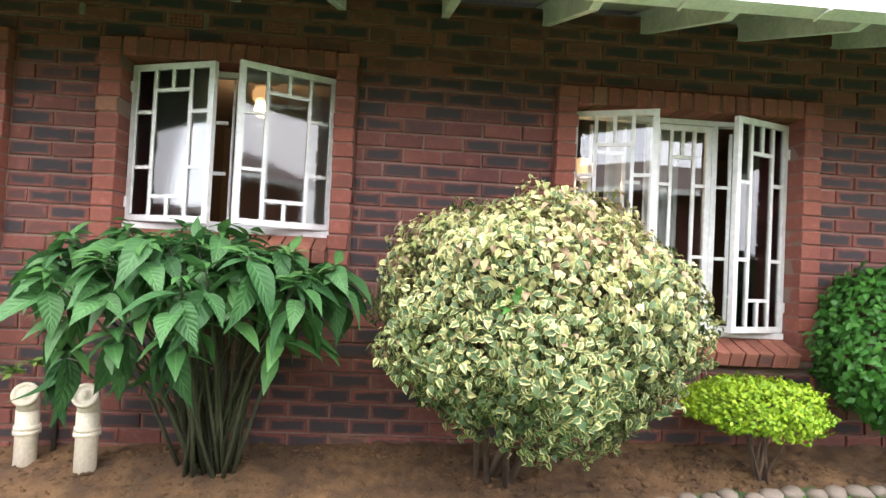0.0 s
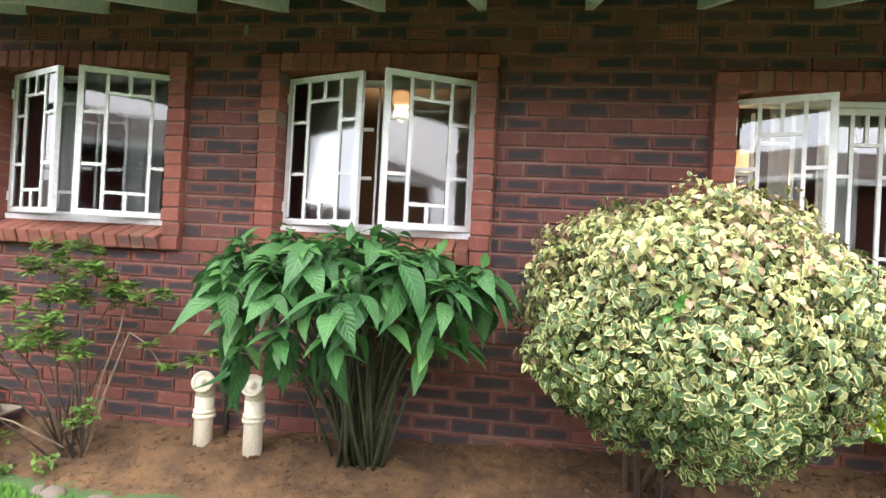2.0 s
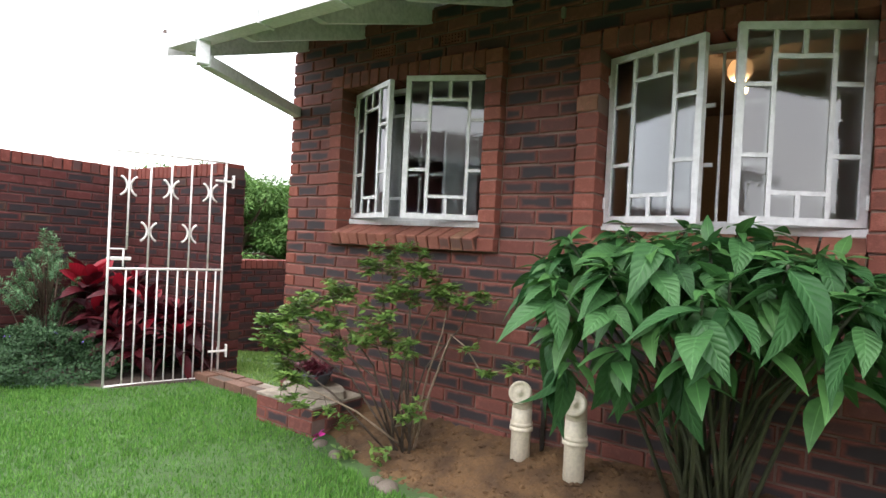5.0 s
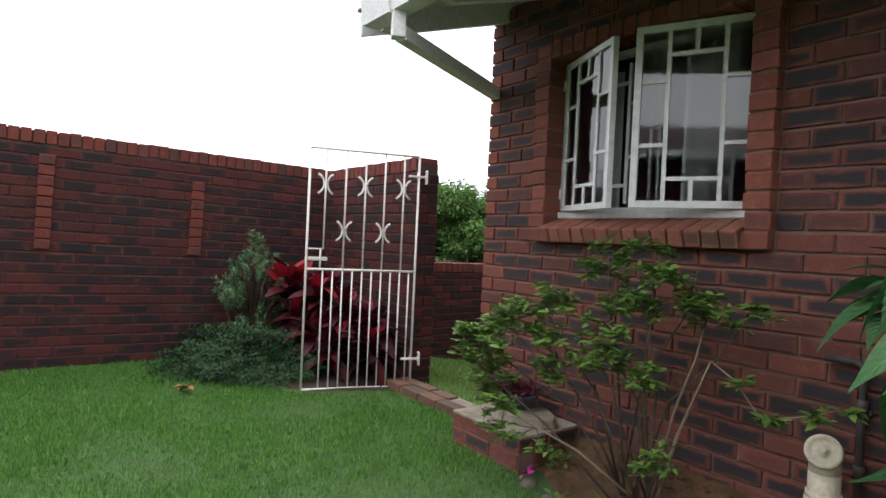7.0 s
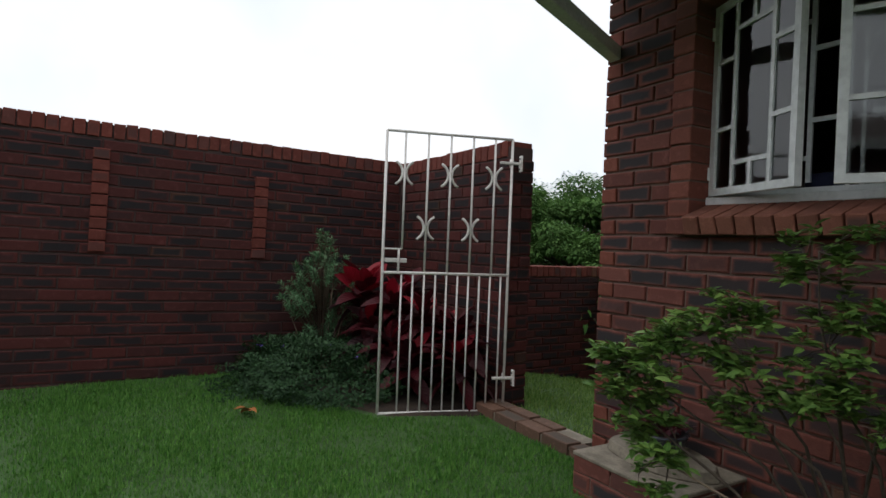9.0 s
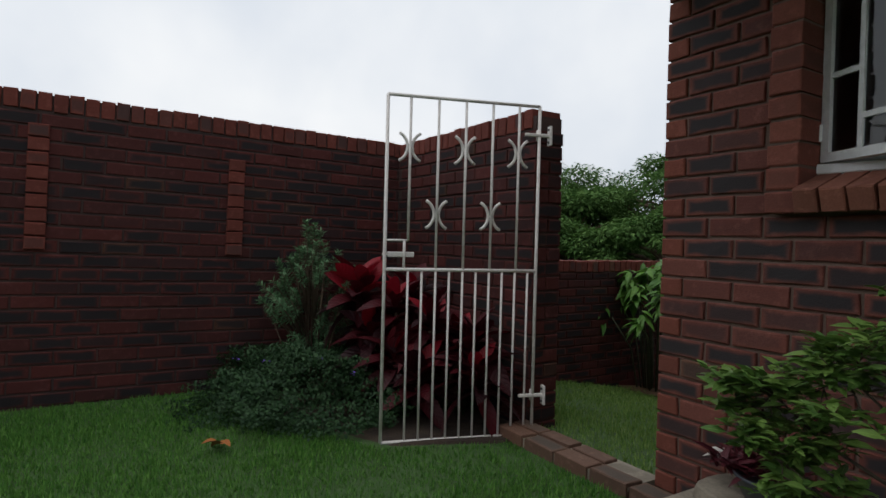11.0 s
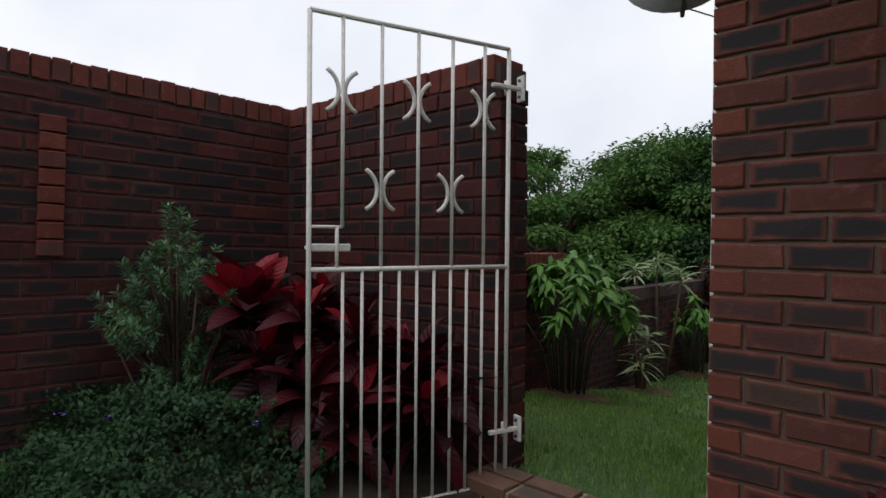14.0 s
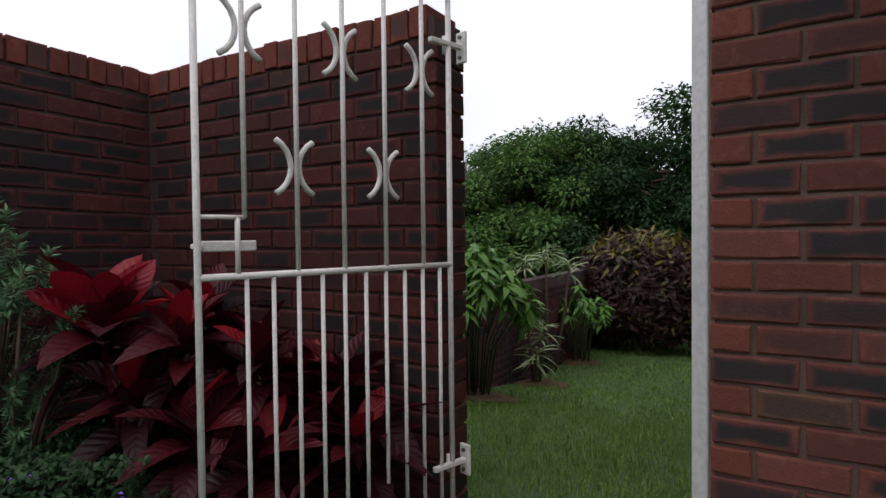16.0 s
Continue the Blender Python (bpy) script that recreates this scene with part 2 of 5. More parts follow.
M_GLASS = glass_mat("window_glass", 0.02, False)
M_OBSCURE = glass_mat("patterned_glass", 0.035, True)
M_BULB = glow_mat("lamp_glow", (1.0, 0.52, 0.2), 0.45)
M_BIGLEAF = leaf_mat("big_leaf", (0.025, 0.092, 0.029), (0.056, 0.155, 0.049), 0.5, None, False, 0.28)
M_YOUNG = leaf_mat("young_leaf", (0.030, 0.105, 0.030), (0.068, 0.175, 0.048), 0.42, None, True, 0.28)
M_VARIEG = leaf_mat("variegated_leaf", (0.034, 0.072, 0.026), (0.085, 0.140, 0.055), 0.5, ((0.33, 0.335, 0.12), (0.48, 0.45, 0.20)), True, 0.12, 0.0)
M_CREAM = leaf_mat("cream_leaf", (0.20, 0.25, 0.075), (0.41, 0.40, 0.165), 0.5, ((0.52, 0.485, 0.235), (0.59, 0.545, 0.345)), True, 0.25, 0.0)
M_BLUSH = leaf_mat("blushed_leaf", (0.26, 0.17, 0.11), (0.38, 0.29, 0.18), 0.5)
M_LIME = leaf_mat("lime_leaf", (0.13, 0.28, 0.018), (0.34, 0.48, 0.028), 0.45)
M_HEDGE = leaf_mat("dark_green_leaf", (0.025, 0.115, 0.02), (0.06, 0.20, 0.03), 0.4)
M_AZALEA = leaf_mat("azalea_leaf", (0.066, 0.150, 0.032), (0.175, 0.285, 0.062), 0.45)
M_COVER = leaf_mat("ground_cover_leaf", (0.014, 0.045, 0.017), (0.038, 0.094, 0.031), 0.6)
M_GREY = leaf_mat("grey_green_leaf", (0.065, 0.165, 0.072), (0.17, 0.31, 0.16), 0.55)
M_RED = leaf_mat("crimson_leaf", (0.085, 0.004, 0.009), (0.017, 0.004, 0.007), 0.5, None, False, 0.2, 0.04)
M_SCARLET = leaf_mat("scarlet_leaf", (0.33, 0.010, 0.024), (0.17, 0.006, 0.014), 0.45, None, False, 0.25, 0.04)
M_MAROON = leaf_mat("maroon_leaf", (0.07, 0.015, 0.022), (0.12, 0.02, 0.03), 0.4)
M_CROTON = leaf_mat("croton_leaf", (0.058, 0.020, 0.017), (0.026, 0.016, 0.013), 0.45)
M_CROTON2 = leaf_mat("yellow_croton_leaf", (0.19, 0.15, 0.025), (0.07, 0.075, 0.022), 0.45)
M_TREE = leaf_mat("tree_leaf", (0.050, 0.122, 0.029), (0.112, 0.208, 0.050), 0.85)
M_TREE2 = leaf_mat("dark_tree_leaf", (0.014, 0.045, 0.014), (0.032, 0.082, 0.023), 0.85)
M_GRASS = leaf_mat("grass_blade", (0.046, 0.165, 0.022), (0.150, 0.315, 0.062), 0.75, None, True, 0.3, 0.0)
M_FLOWER = plain("magenta_petal", (0.55, 0.03, 0.28), (0.42, 0.02, 0.2), 0.6, 20, 90, 0.1)
M_VIOLET = plain("violet_petal", (0.20, 0.08, 0.62), (0.14, 0.05, 0.45), 0.6, 20, 90, 0.1)
M_WHITE = plain("white_petal", (0.70, 0.68, 0.64), (0.58, 0.56, 0.52), 0.7, 20, 90, 0.2)
M_DRY = plain("dry_leaf", (0.42, 0.15, 0.03), (0.28, 0.09, 0.02), 0.7, 20, 90, 0.3)
M_POT = plain("dark_glazed_pot", (0.040, 0.050, 0.065), (0.065, 0.072, 0.085), 0.35, 12, 90, 0.15)
M_DISH = plain("grey_dish", (0.62, 0.62, 0.63), (0.52, 0.52, 0.53), 0.5, 9, 60, 0.1)
M_NAVY = plain("navy_cloth", (0.012, 0.014, 0.05), (0.02, 0.022, 0.06), 0.9, 9, 90, 0.2)


# ---- building helpers ----
def box(bm, x0, x1, y0, y1, z0, z1):
    v = [bm.verts.new((x, y, z)) for x in (x0, x1) for y in (y0, y1) for z in (z0, z1)]
    for f in ((0, 1, 3, 2), (4, 6, 7, 5), (0, 4, 5, 1), (2, 3, 7, 6), (0, 2, 6, 4), (1, 5, 7, 3)):
        bm.faces.new([v[i] for i in f])
    return v


def tube(bm, pts, radii, seg=8, cap=True):
    """A round bar through the points."""
    pts = [Vector(p) for p in pts]
    if isinstance(radii, (int, float)):
        radii = [radii] * len(pts)
    rings, a = [], None
    for i, p in enumerate(pts):
        d = (pts[min(i + 1, len(pts) - 1)] - pts[max(i - 1, 0)]).normalized()
        a = d.orthogonal() if a is None else a - d * a.dot(d)
        a.normalize()
        b = d.cross(a)
        rings.append([bm.verts.new(p + radii[i] * (math.cos(k * math.tau / seg) * a + math.sin(k * math.tau / seg) * b)) for k in range(seg)])
    for r, q in zip(rings, rings[1:]):
        for k in range(seg):
            bm.faces.new((r[k], r[(k + 1) % seg], q[(k + 1) % seg], q[k]))
    if cap:
        bm.faces.new(rings[0][::-1])
        bm.faces.new(rings[-1])


def lathe(bm, profile, centre=(0, 0, 0), seg=24):
    rings = [[bm.verts.new((centre[0] + r * math.cos(k * math.tau / seg), centre[1] + r * math.sin(k * math.tau / seg), centre[2] + z)) for k in range(seg)] for r, z in profile]
    for r, q in zip(rings, rings[1:]):
        for k in range(seg):
            bm.faces.new((r[k], r[(k + 1) % seg], q[(k + 1) % seg], q[k]))
    bm.faces.new(rings[0][::-1])
    bm.faces.new(rings[-1])


def to_mesh(name, bm, material, smooth=False, bevel=0.0):
    if bevel:
        bmesh.ops.bevel(bm, geom=bm.edges[:], offset=bevel, segments=1, affect="EDGES")
    bmesh.ops.recalc_face_normals(bm, faces=bm.faces[:])
    me = bpy.data.meshes.new(name)
    bm.to_mesh(me)
    bm.free()
    me.materials.append(material)
    if smooth:
        me.shade_smooth()
    return me


def part(name, bm, material, parent=None, label="", smooth=False, bevel=0.0):
    ob = new(name, to_mesh(name, bm, material, smooth, bevel))
    if parent is not None:
        ob.parent = parent
    return tagged(ob, label)


def thing(name, at, label, category, group="", kind=""):
    ob = new(name)
    ob.location = at
    ob.empty_display_size = 0.1
    return tagged(ob, label, category, group, kind)


def raw_mesh(name, verts, faces, material, uvs=None, smooth=False):
    me = bpy.data.meshes.new(name)
    me.from_pydata(verts, [], faces)
    if uvs is not None:
        layer = me.uv_layers.new(name="UVMap")
        layer.data.foreach_set("uv", np.asarray(uvs, dtype=np.float32).ravel())
    me.materials.append(material)
    if smooth:
        me.shade_smooth()
    return me


def ground_z(x, y):
    """Height of the ground: a lawn that falls gently to the gate and away behind it."""
    z = 0.03 + 0.036 * max(0.0, x + 2.4)
    if y > 3.3:
        back_z = 0.04 - 0.17 * (min(y, 8.2) - 3.3) - 0.03 * max(0.0, min(y, 40.0) - 8.2)
        z = back_z if x < -3.6 else z
    return z


def bed_edge(x):
    """The front edge of the flower bed."""
    pts = ((-2.75, 2.74), (-2.5, 2.66), (-2.2, 2.53), (-1.5, 2.42), (-0.5, 2.28), (0.5, 2.25), (1.3, 2.48), (1.9, 2.66), (2.7, 2.74), (6.0, 2.85))
    return float(np.interp(x, [p[0] for p in pts], [p[1] for p in pts]))


# ---- brickwork ----
COURSE, PITCH, Z0 = 0.0856, 0.225, 0.396
JOINT = 0.0125
BRICK_CACHE = {}


def brick_geometry(w, h, d, rng):
    """A brick with worn, slightly uneven edges: front face at y = 0, body behind it, from x = 0 and z = 0."""
    e, f = 0.005, 0.004
    j = lambda q: rng.uniform(-q, q)
    v = [(0, f, 0), (w, f, 0), (w, f, h), (0, f, h), (e, 0, e), (w - e, 0, e), (w - e, 0, h - e), (e, 0, h - e), (0, d, 0), (w, d, 0), (w, d, h), (0, d, h)]
    v += [(w * 0.5, 0, e), (w * 0.5, 0, h - e), (w * 0.5, f, 0), (w * 0.5, f, h)]
    v = [(x + j(0.0022), y + (j(0.0016) if y < 0.01 else 0), z + j(0.0022)) for x, y, z in v]
    fc = [(4, 12, 13, 7), (12, 5, 6, 13), (0, 14, 12, 4), (14, 1, 5, 12), (1, 2, 6, 5), (2, 15, 13, 6), (15, 3, 7, 13), (3, 0, 4, 7), (0, 8, 9, 1, 14), (1, 9, 10, 2), (2, 10, 11, 3, 15), (3, 11, 8, 0)]
    uv = []
    for face in fc:
        side = any(8 <= i <= 11 for i in face)
        for i in face:
            x, y, z = v[i]
            uv.append(((y / d if side and w < d else x / w), z / h))
    return v, fc, uv


def brick_mesh(w, h, d, material):
    key = (round(w, 3), round(h, 3), round(d, 3), material.name)
    if key not in BRICK_CACHE:
        rng = random.Random(len(BRICK_CACHE))
        BRICK_CACHE[key] = []
        for k in range(5):
            v, fc, uv = brick_geometry(*key[:3], rng)
            BRICK_CACHE[key].append(raw_mesh("brick", v, fc, material, uv))
    return RND.choice(BRICK_CACHE[key])


def lay_bricks(owner, rects, at, near, m_single, m_joined, depth=0.1, limit=290, wobble=0.0018):
    """Lays bricks (x0, x1, z0, z1, proud) in the plane of the pose at: those that near() picks singly, the rest as one piece."""
    rng = random.Random(11)
    singles, rest = [], []
    for r in rects:
        (singles if len(singles) < limit and near(r) else rest).append(r)
    for x0, x1, z0, z1, proud in singles:
        ob = new("brick", brick_mesh(x1 - x0, z1 - z0, depth, m_single))
        ob.parent = owner
        ob.matrix_basis = at @ pose(x0, -proud + rng.uniform(-wobble, wobble), z0, 0, rng.uniform(-0.5, 0.5), rng.uniform(-0.6, 0.6))
    verts, faces, uvs = [], [], []
    for x0, x1, z0, z1, proud in rest:
        v, fc, uv = brick_geometry(x1 - x0, z1 - z0, depth, rng)
        n, dy, tilt = len(verts), -proud + rng.uniform(-wobble, wobble), rng.uniform(-0.006, 0.006)
        verts += [tuple(at @ Vector((x0 + x, dy + y, z0 + z + tilt * (x - 0.1)))) for x, y, z in v]
        faces += [tuple(i + n for i in f) for f in fc]
        uvs += uv
    if verts:
        ob = new("bricks", raw_mesh("bricks", verts, faces, m_joined, uvs))
        ob.parent = owner
        tagged(ob, kind="stuff")


def bond(x0, x1, za, zb, holes=(), z0=Z0, pitch=PITCH, course=COURSE, corner=False, shift=0.0):
    """Stretcher bond from x0 to x1 between two heights, round the holes (x0, x1, z0, z1)."""
    out = []
    k = math.floor((za - z0) / course)
    while z0 + k * course < zb - 0.02:
        a, b = max(za, z0 + k * course), min(zb, z0 + (k + 1) * course) - JOINT
        k += 1
        if b - a < 0.03:
            continue
        x = x0 + shift - (0 if (k - 1) % 2 else pitch / 2)
        while x < x1:
            spans = [(max(x, x0), min(x + pitch - JOINT, x1))]
            for h0, h1, g0, g1 in holes:
                if b > g0 + 0.03 and a < g1 - 0.03:
                    cut = []
                    for s0, s1 in spans:
                        if s1 <= h0 or s0 >= h1:
                            cut.append((s0, s1))
                        else:
                            cut += [(s0, h0 - JOINT), (h1 + JOINT, s1)]
                    spans = cut
            out += [(s0, s1, a, b, 0.0) for s0, s1 in spans if s1 - s0 > 0.025]
            x += pitch
    return out


def slab_with_holes(bm, x0, x1, z0, z1, y0, y1, holes):
    """A wall's body from x0 to x1 and z0 to z1, y0 to y1 thick, with openings right through."""
    xs = sorted({x0, x1, *(h[0] for h in holes), *(h[1] for h in holes)})
    zs = sorted({z0, z1, *(h[2] for h in holes), *(h[3] for h in holes)})
    solid = lambda i, k: 0 <= i < len(xs) - 1 and 0 <= k < len(zs) - 1 and not any(h[0] <= xs[i] < h[1] and h[2] <= zs[k] < h[3] for h in holes)
    for i in range(len(xs) - 1):
        for k in range(len(zs) - 1):
            if not solid(i, k):
                continue
            a, b, c, d = xs[i], xs[i + 1], zs[k], zs[k + 1]
            quads = [((a, y0, c), (b, y0, c), (b, y0, d), (a, y0, d)), ((a, y1, c), (a, y1, d), (b, y1, d), (b, y1, c))]
            if not solid(i - 1, k):
                quads.append(((a, y0, c), (a, y0, d), (a, y1, d), (a, y1, c)))
            if not solid(i + 1, k):
                quads.append(((b, y0, c), (b, y1, c), (b, y1, d), (b, y0, d)))
            if not solid(i, k - 1):
                quads.append(((a, y0, c), (a, y1, c), (b, y1, c), (b, y0, c)))
            if not solid(i, k + 1):
                quads.append(((a, y0, d), (b, y0, d), (b, y1, d), (a, y1, d)))
            for q in quads:
                bm.faces.new([bm.verts.new(p) for p in q])


# ---- ground ----
def sheet(name, x0, x1, y0, y1, step, height, material):
    nx, ny = round((x1 - x0) / step), round((y1 - y0) / step)
    xs, ys = np.linspace(x0, x1, nx + 1), np.linspace(y0, y1, ny + 1)
    verts = [(x, y, height(x, y)) for y in ys for x in xs]
    faces = [(j * (nx + 1) + i, j * (nx + 1) + i + 1, (j + 1) * (nx + 1) + i + 1, (j + 1) * (nx + 1) + i) for j in range(ny) for i in range(nx)]
    return new(name, raw_mesh(name, verts, faces, material, None, True))


def graded(lo, hi, fine_lo, fine_hi, step):
    out = list(np.arange(fine_lo, fine_hi + 1e-6, step))
    g, v = step, fine_lo
    while v > lo:
        g *= 1.6
        v -= g
        out.insert(0, max(v, lo))
    g, v = step, fine_hi
    while v < hi:
        g *= 1.6
        v += g
        out.append(min(v, hi))
    return out


gx, gy = graded(-300, 300, -9, 5, 0.2), graded(-300, 300, -5, 14, 0.2)
gverts = [(x, y, ground_z(x, y) + 0.012 * noise.noise((x * 1.3, y * 1.3, 0))) for y in gy for x in gx]
gfaces = [(j * len(gx) + i, j * len(gx) + i + 1, (j + 1) * len(gx) + i + 1, (j + 1) * len(gx) + i) for j in range(len(gy) - 1) for i in range(len(gx) - 1)]
ground = new("ground", raw_mesh("ground", gverts, gfaces, M_LAWN, None, True))
tagged(ground, "green lawn sloping gently down to the gate", "lawn", kind="structure")


def soil_z(x, y):
    e = bed_edge(x)
    t = min(1.0, max(0.0, (y - e) / max(0.1, 3.2 - e)))
    rough = 0.022 * noise.noise((x * 5, y * 5, 3)) + 0.030 * abs(noise.noise((x * 13, y * 13, 9))) + 0.012 * noise.noise((x * 34, y * 34, 2))
    return ground_z(x, 3.0) - 0.02 + t ** 1.3 * (0.15 - 0.03 * min(1, max(0, (x - 1) / 2))) + rough * min(1, t * 5)


def make_bed():
    xs = np.arange(-2.9, 4.4, 0.018)
    ts = np.linspace(0, 1, 48)
    verts = []
    for t in ts:
        for x in xs:
            e = bed_edge(x) + 0.02 * noise.noise((x * 3, 0, 5))
            y = e + t * (3.24 - e)
            verts.append((x, y, soil_z(x, y) + (0.0 if t > 0 else -0.03)))
    n = len(xs)
    faces = [(j * n + i, j * n + i + 1, (j + 1) * n + i + 1, (j + 1) * n + i) for j in range(len(ts) - 1) for i in range(n - 1)]
    ob = new("flower_bed", raw_mesh("flower_bed", verts, faces, M_SOIL, None, True))
    tagged(ob, "bare brown crumbly soil of the flower bed", "soil", kind="structure")


make_bed()

# ---- house wall ----
W = 3.2                      # plane of the brick face
CORNER = -3.648
# openings: x0, x1, bottom, top of the clear opening
WIN1, WIN2, WIN3 = (-3.057, -1.862, 1.37, 2.345), (-1.160, 0.004, 1.375, 2.335), (1.380, 2.742, 0.905, 2.245)
PROUD = 0.05                 # how far the window surrounds stand out of the wall
FRAME_Y = W + 0.14           # plane of the window frames
TOP = 2.80


def surround(win, rise=0.108, jamb=0.112):
    """The part of the wall that a window's brick frame takes."""
    return (win[0] - jamb, win[1] + jamb, win[2] - 0.125, win[3] + rise)


wall = thing("wall_front", (0, 0, 0), "red and charcoal face brick house wall", "wall", kind="structure")
bm = bmesh.new()
slab_with_holes(bm, CORNER + 0.008, 5.6, -0.3, TOP, W + 0.014, W + 0.23, [(w[0] - 0.006, w[1] + 0.006, w[2] - 0.006, w[3] + 0.006) for w in (WIN1, WIN2, WIN3)])
part("mortar", bm, M_MORTAR, wall, "recessed brown mortar body")


def trim_bricks(win, name):
    """Orange brick frame of a window: stacked headers, a row of bricks on end and a sloping sill."""
    own = thing(name, ((win[0] + win[1]) / 2, W, win[2]), "orange-red brick window surround with a sloping brick sill", "window surround", "window surrounds", "structure")
    o = own.location
    rng = random.Random(int(win[0] * 100))
    x0, x1, zb, zt = win
    z = Z0 + math.ceil((zb - 0.145 - Z0) / COURSE) * COURSE
    while z < zt + 0.06:
        h = min(COURSE, zt + 0.110 - z) - 0.011
        for side in (x0 - 0.112, x1):
            ob = new("brick", brick_mesh(0.112, h, 0.185, M_QUOIN))
            ob.parent = own
            ob.matrix_basis = pose(side + rng.uniform(-0.005, 0.005) - o.x, -PROUD + rng.uniform(-0.005, 0.004), z - o.z, 0, rng.uniform(-0.8, 0.8), rng.uniform(-1.8, 1.8))
        z += COURSE
    n = round((x1 - x0) / 0.083)
    step = (x1 - x0) / n
    for i in range(n):
        ob = new("brick", brick_mesh(step - 0.010, 0.104, 0.185, M_QUOIN))
        ob.parent = own
        ob.matrix_basis = pose(x0 + 0.005 + i * step - o.x, 0.006 - PROUD + rng.uniform(-0.003, 0.003), zt + 0.002 - o.z, 0, rng.uniform(-0.6, 0.6), 0)
    for i in range(n):
        ob = new("brick", brick_mesh(step - 0.009, 0.085, 0.20, M_SILL))
        ob.parent = own
        ob.matrix_basis = pose(x0 + 0.005 + i * step - o.x, -PROUD - 0.022 + rng.uniform(-0.004, 0.004), zb - 0.122 - o.z, 20, rng.uniform(-0.5, 0.5), rng.uniform(-0.6, 0.6))
    bm = bmesh.new()
    box(bm, x0 - o.x + 0.001, x1 - o.x - 0.001, -PROUD + 0.002, 0.13, zb - 0.112 - o.z, zb - 0.058 - o.z)
    for a, b in ((x0 - 0.106, x0 - 0.004), (x1 + 0.004, x1 + 0.106)):
        box(bm, a - o.x, b - o.x, -PROUD + 0.012, 0.16, zb - 0.115 - o.z, zt + 0.098 - o.z)
    box(bm, x0 - o.x, x1 - o.x, -PROUD + 0.016, 0.16, zt + 0.006 - o.z, zt + 0.098 - o.z)
    part("mortar_bed", bm, M_MORTAR, own)


for w, nm in ((WIN1, "window_surround_1"), (WIN2, "window_surround_2"), (WIN3, "window_surround_3")):
    trim_bricks(w, nm)


# ---- windows ----
def sash_pattern(w, h, f=0.034, b=0.020):
    """Bars and panes of a casement: side lights in three, a tall middle light with two small ones above and below."""
    c0, c1 = f + 0.25 * (w - 2 * f), w - f - 0.25 * (w - 2 * f)
    za, zb, zc, zd = f + 0.13 * (h - 2 * f), f + 0.33 * (h - 2 * f), f + 0.71 * (h - 2 * f), f + 0.86 * (h - 2 * f)
    m = w / 2
    bars = [(c0 - b / 2, c0 + b / 2, f, h - f), (c1 - b / 2, c1 + b / 2, f, h - f)]
    bars += [(c0 + b / 2, c1 - b / 2, za - b / 2, za + b / 2), (c0 + b / 2, c1 - b / 2, zd - b / 2, zd + b / 2)]
    bars += [(m - b / 2, m + b / 2, f, za - b / 2), (m - b / 2, m + b / 2, zd + b / 2, h - f)]
    for s0, s1 in ((f, c0 - b / 2), (c1 + b / 2, w - f)):
        bars += [(s0, s1, zb - b / 2, zb + b / 2), (s0, s1, zc - b / 2, zc + b / 2)]
    panes = []
    for s0, s1 in ((f, c0 - b / 2), (c1 + b / 2, w - f)):
        panes += [(s0, s1, f, zb - b / 2), (s0, s1, zb + b / 2, zc - b / 2), (s0, s1, zc + b / 2, h - f)]
    panes += [(c0 + b / 2, m - b / 2, f, za - b / 2), (m + b / 2, c1 - b / 2, f, za - b / 2), (c0 + b / 2, c1 - b / 2, za + b / 2, zd - b / 2)]
    panes += [(c0 + b / 2, m - b / 2, zd + b / 2, h - f), (m + b / 2, c1 - b / 2, zd + b / 2, h - f)]
    rails = [(0, w, 0, f), (0, w, h - f, h), (0, f, f, h - f), (w - f, w, f, h - f)]
    return rails, bars, panes


def make_sash(owner, at, w, h, flip, glass, name="sash"):
    """One casement, hinged at x = 0; flip: it lies to the hinge's other side."""
    s = -1 if flip else 1
    rails, bars, panes = sash_pattern(w, h)
    bm = bmesh.new()
    for x0, x1, z0, z1 in rails:
        box(bm, min(s * x0, s * x1), max(s * x0, s * x1), -0.016, 0.016, z0, z1)
    for x0, x1, z0, z1 in bars:
        box(bm, min(s * x0, s * x1), max(s * x0, s * x1), -0.010, 0.010, z0, z1)
    sash = part(name, bm, M_PAINT, owner)
    sash.matrix_basis = at
    for x0, x1, z0, z1 in panes:
        bm = bmesh.new()
        a, b = sorted((s * x0, s * x1))
        box(bm, a, b, -0.0015, 0.0015, z0, z1)
        p = part("pane", bm, glass, sash)
        p.visible_shadow = False
    for z in (0.12 * h, 0.86 * h):
        bm = bmesh.new()
        tube(bm, [(0, -0.02, z - 0.03), (0, -0.02, z + 0.03)], 0.008, 8)
        part("hinge", bm, M_PAINT, sash)
    return sash


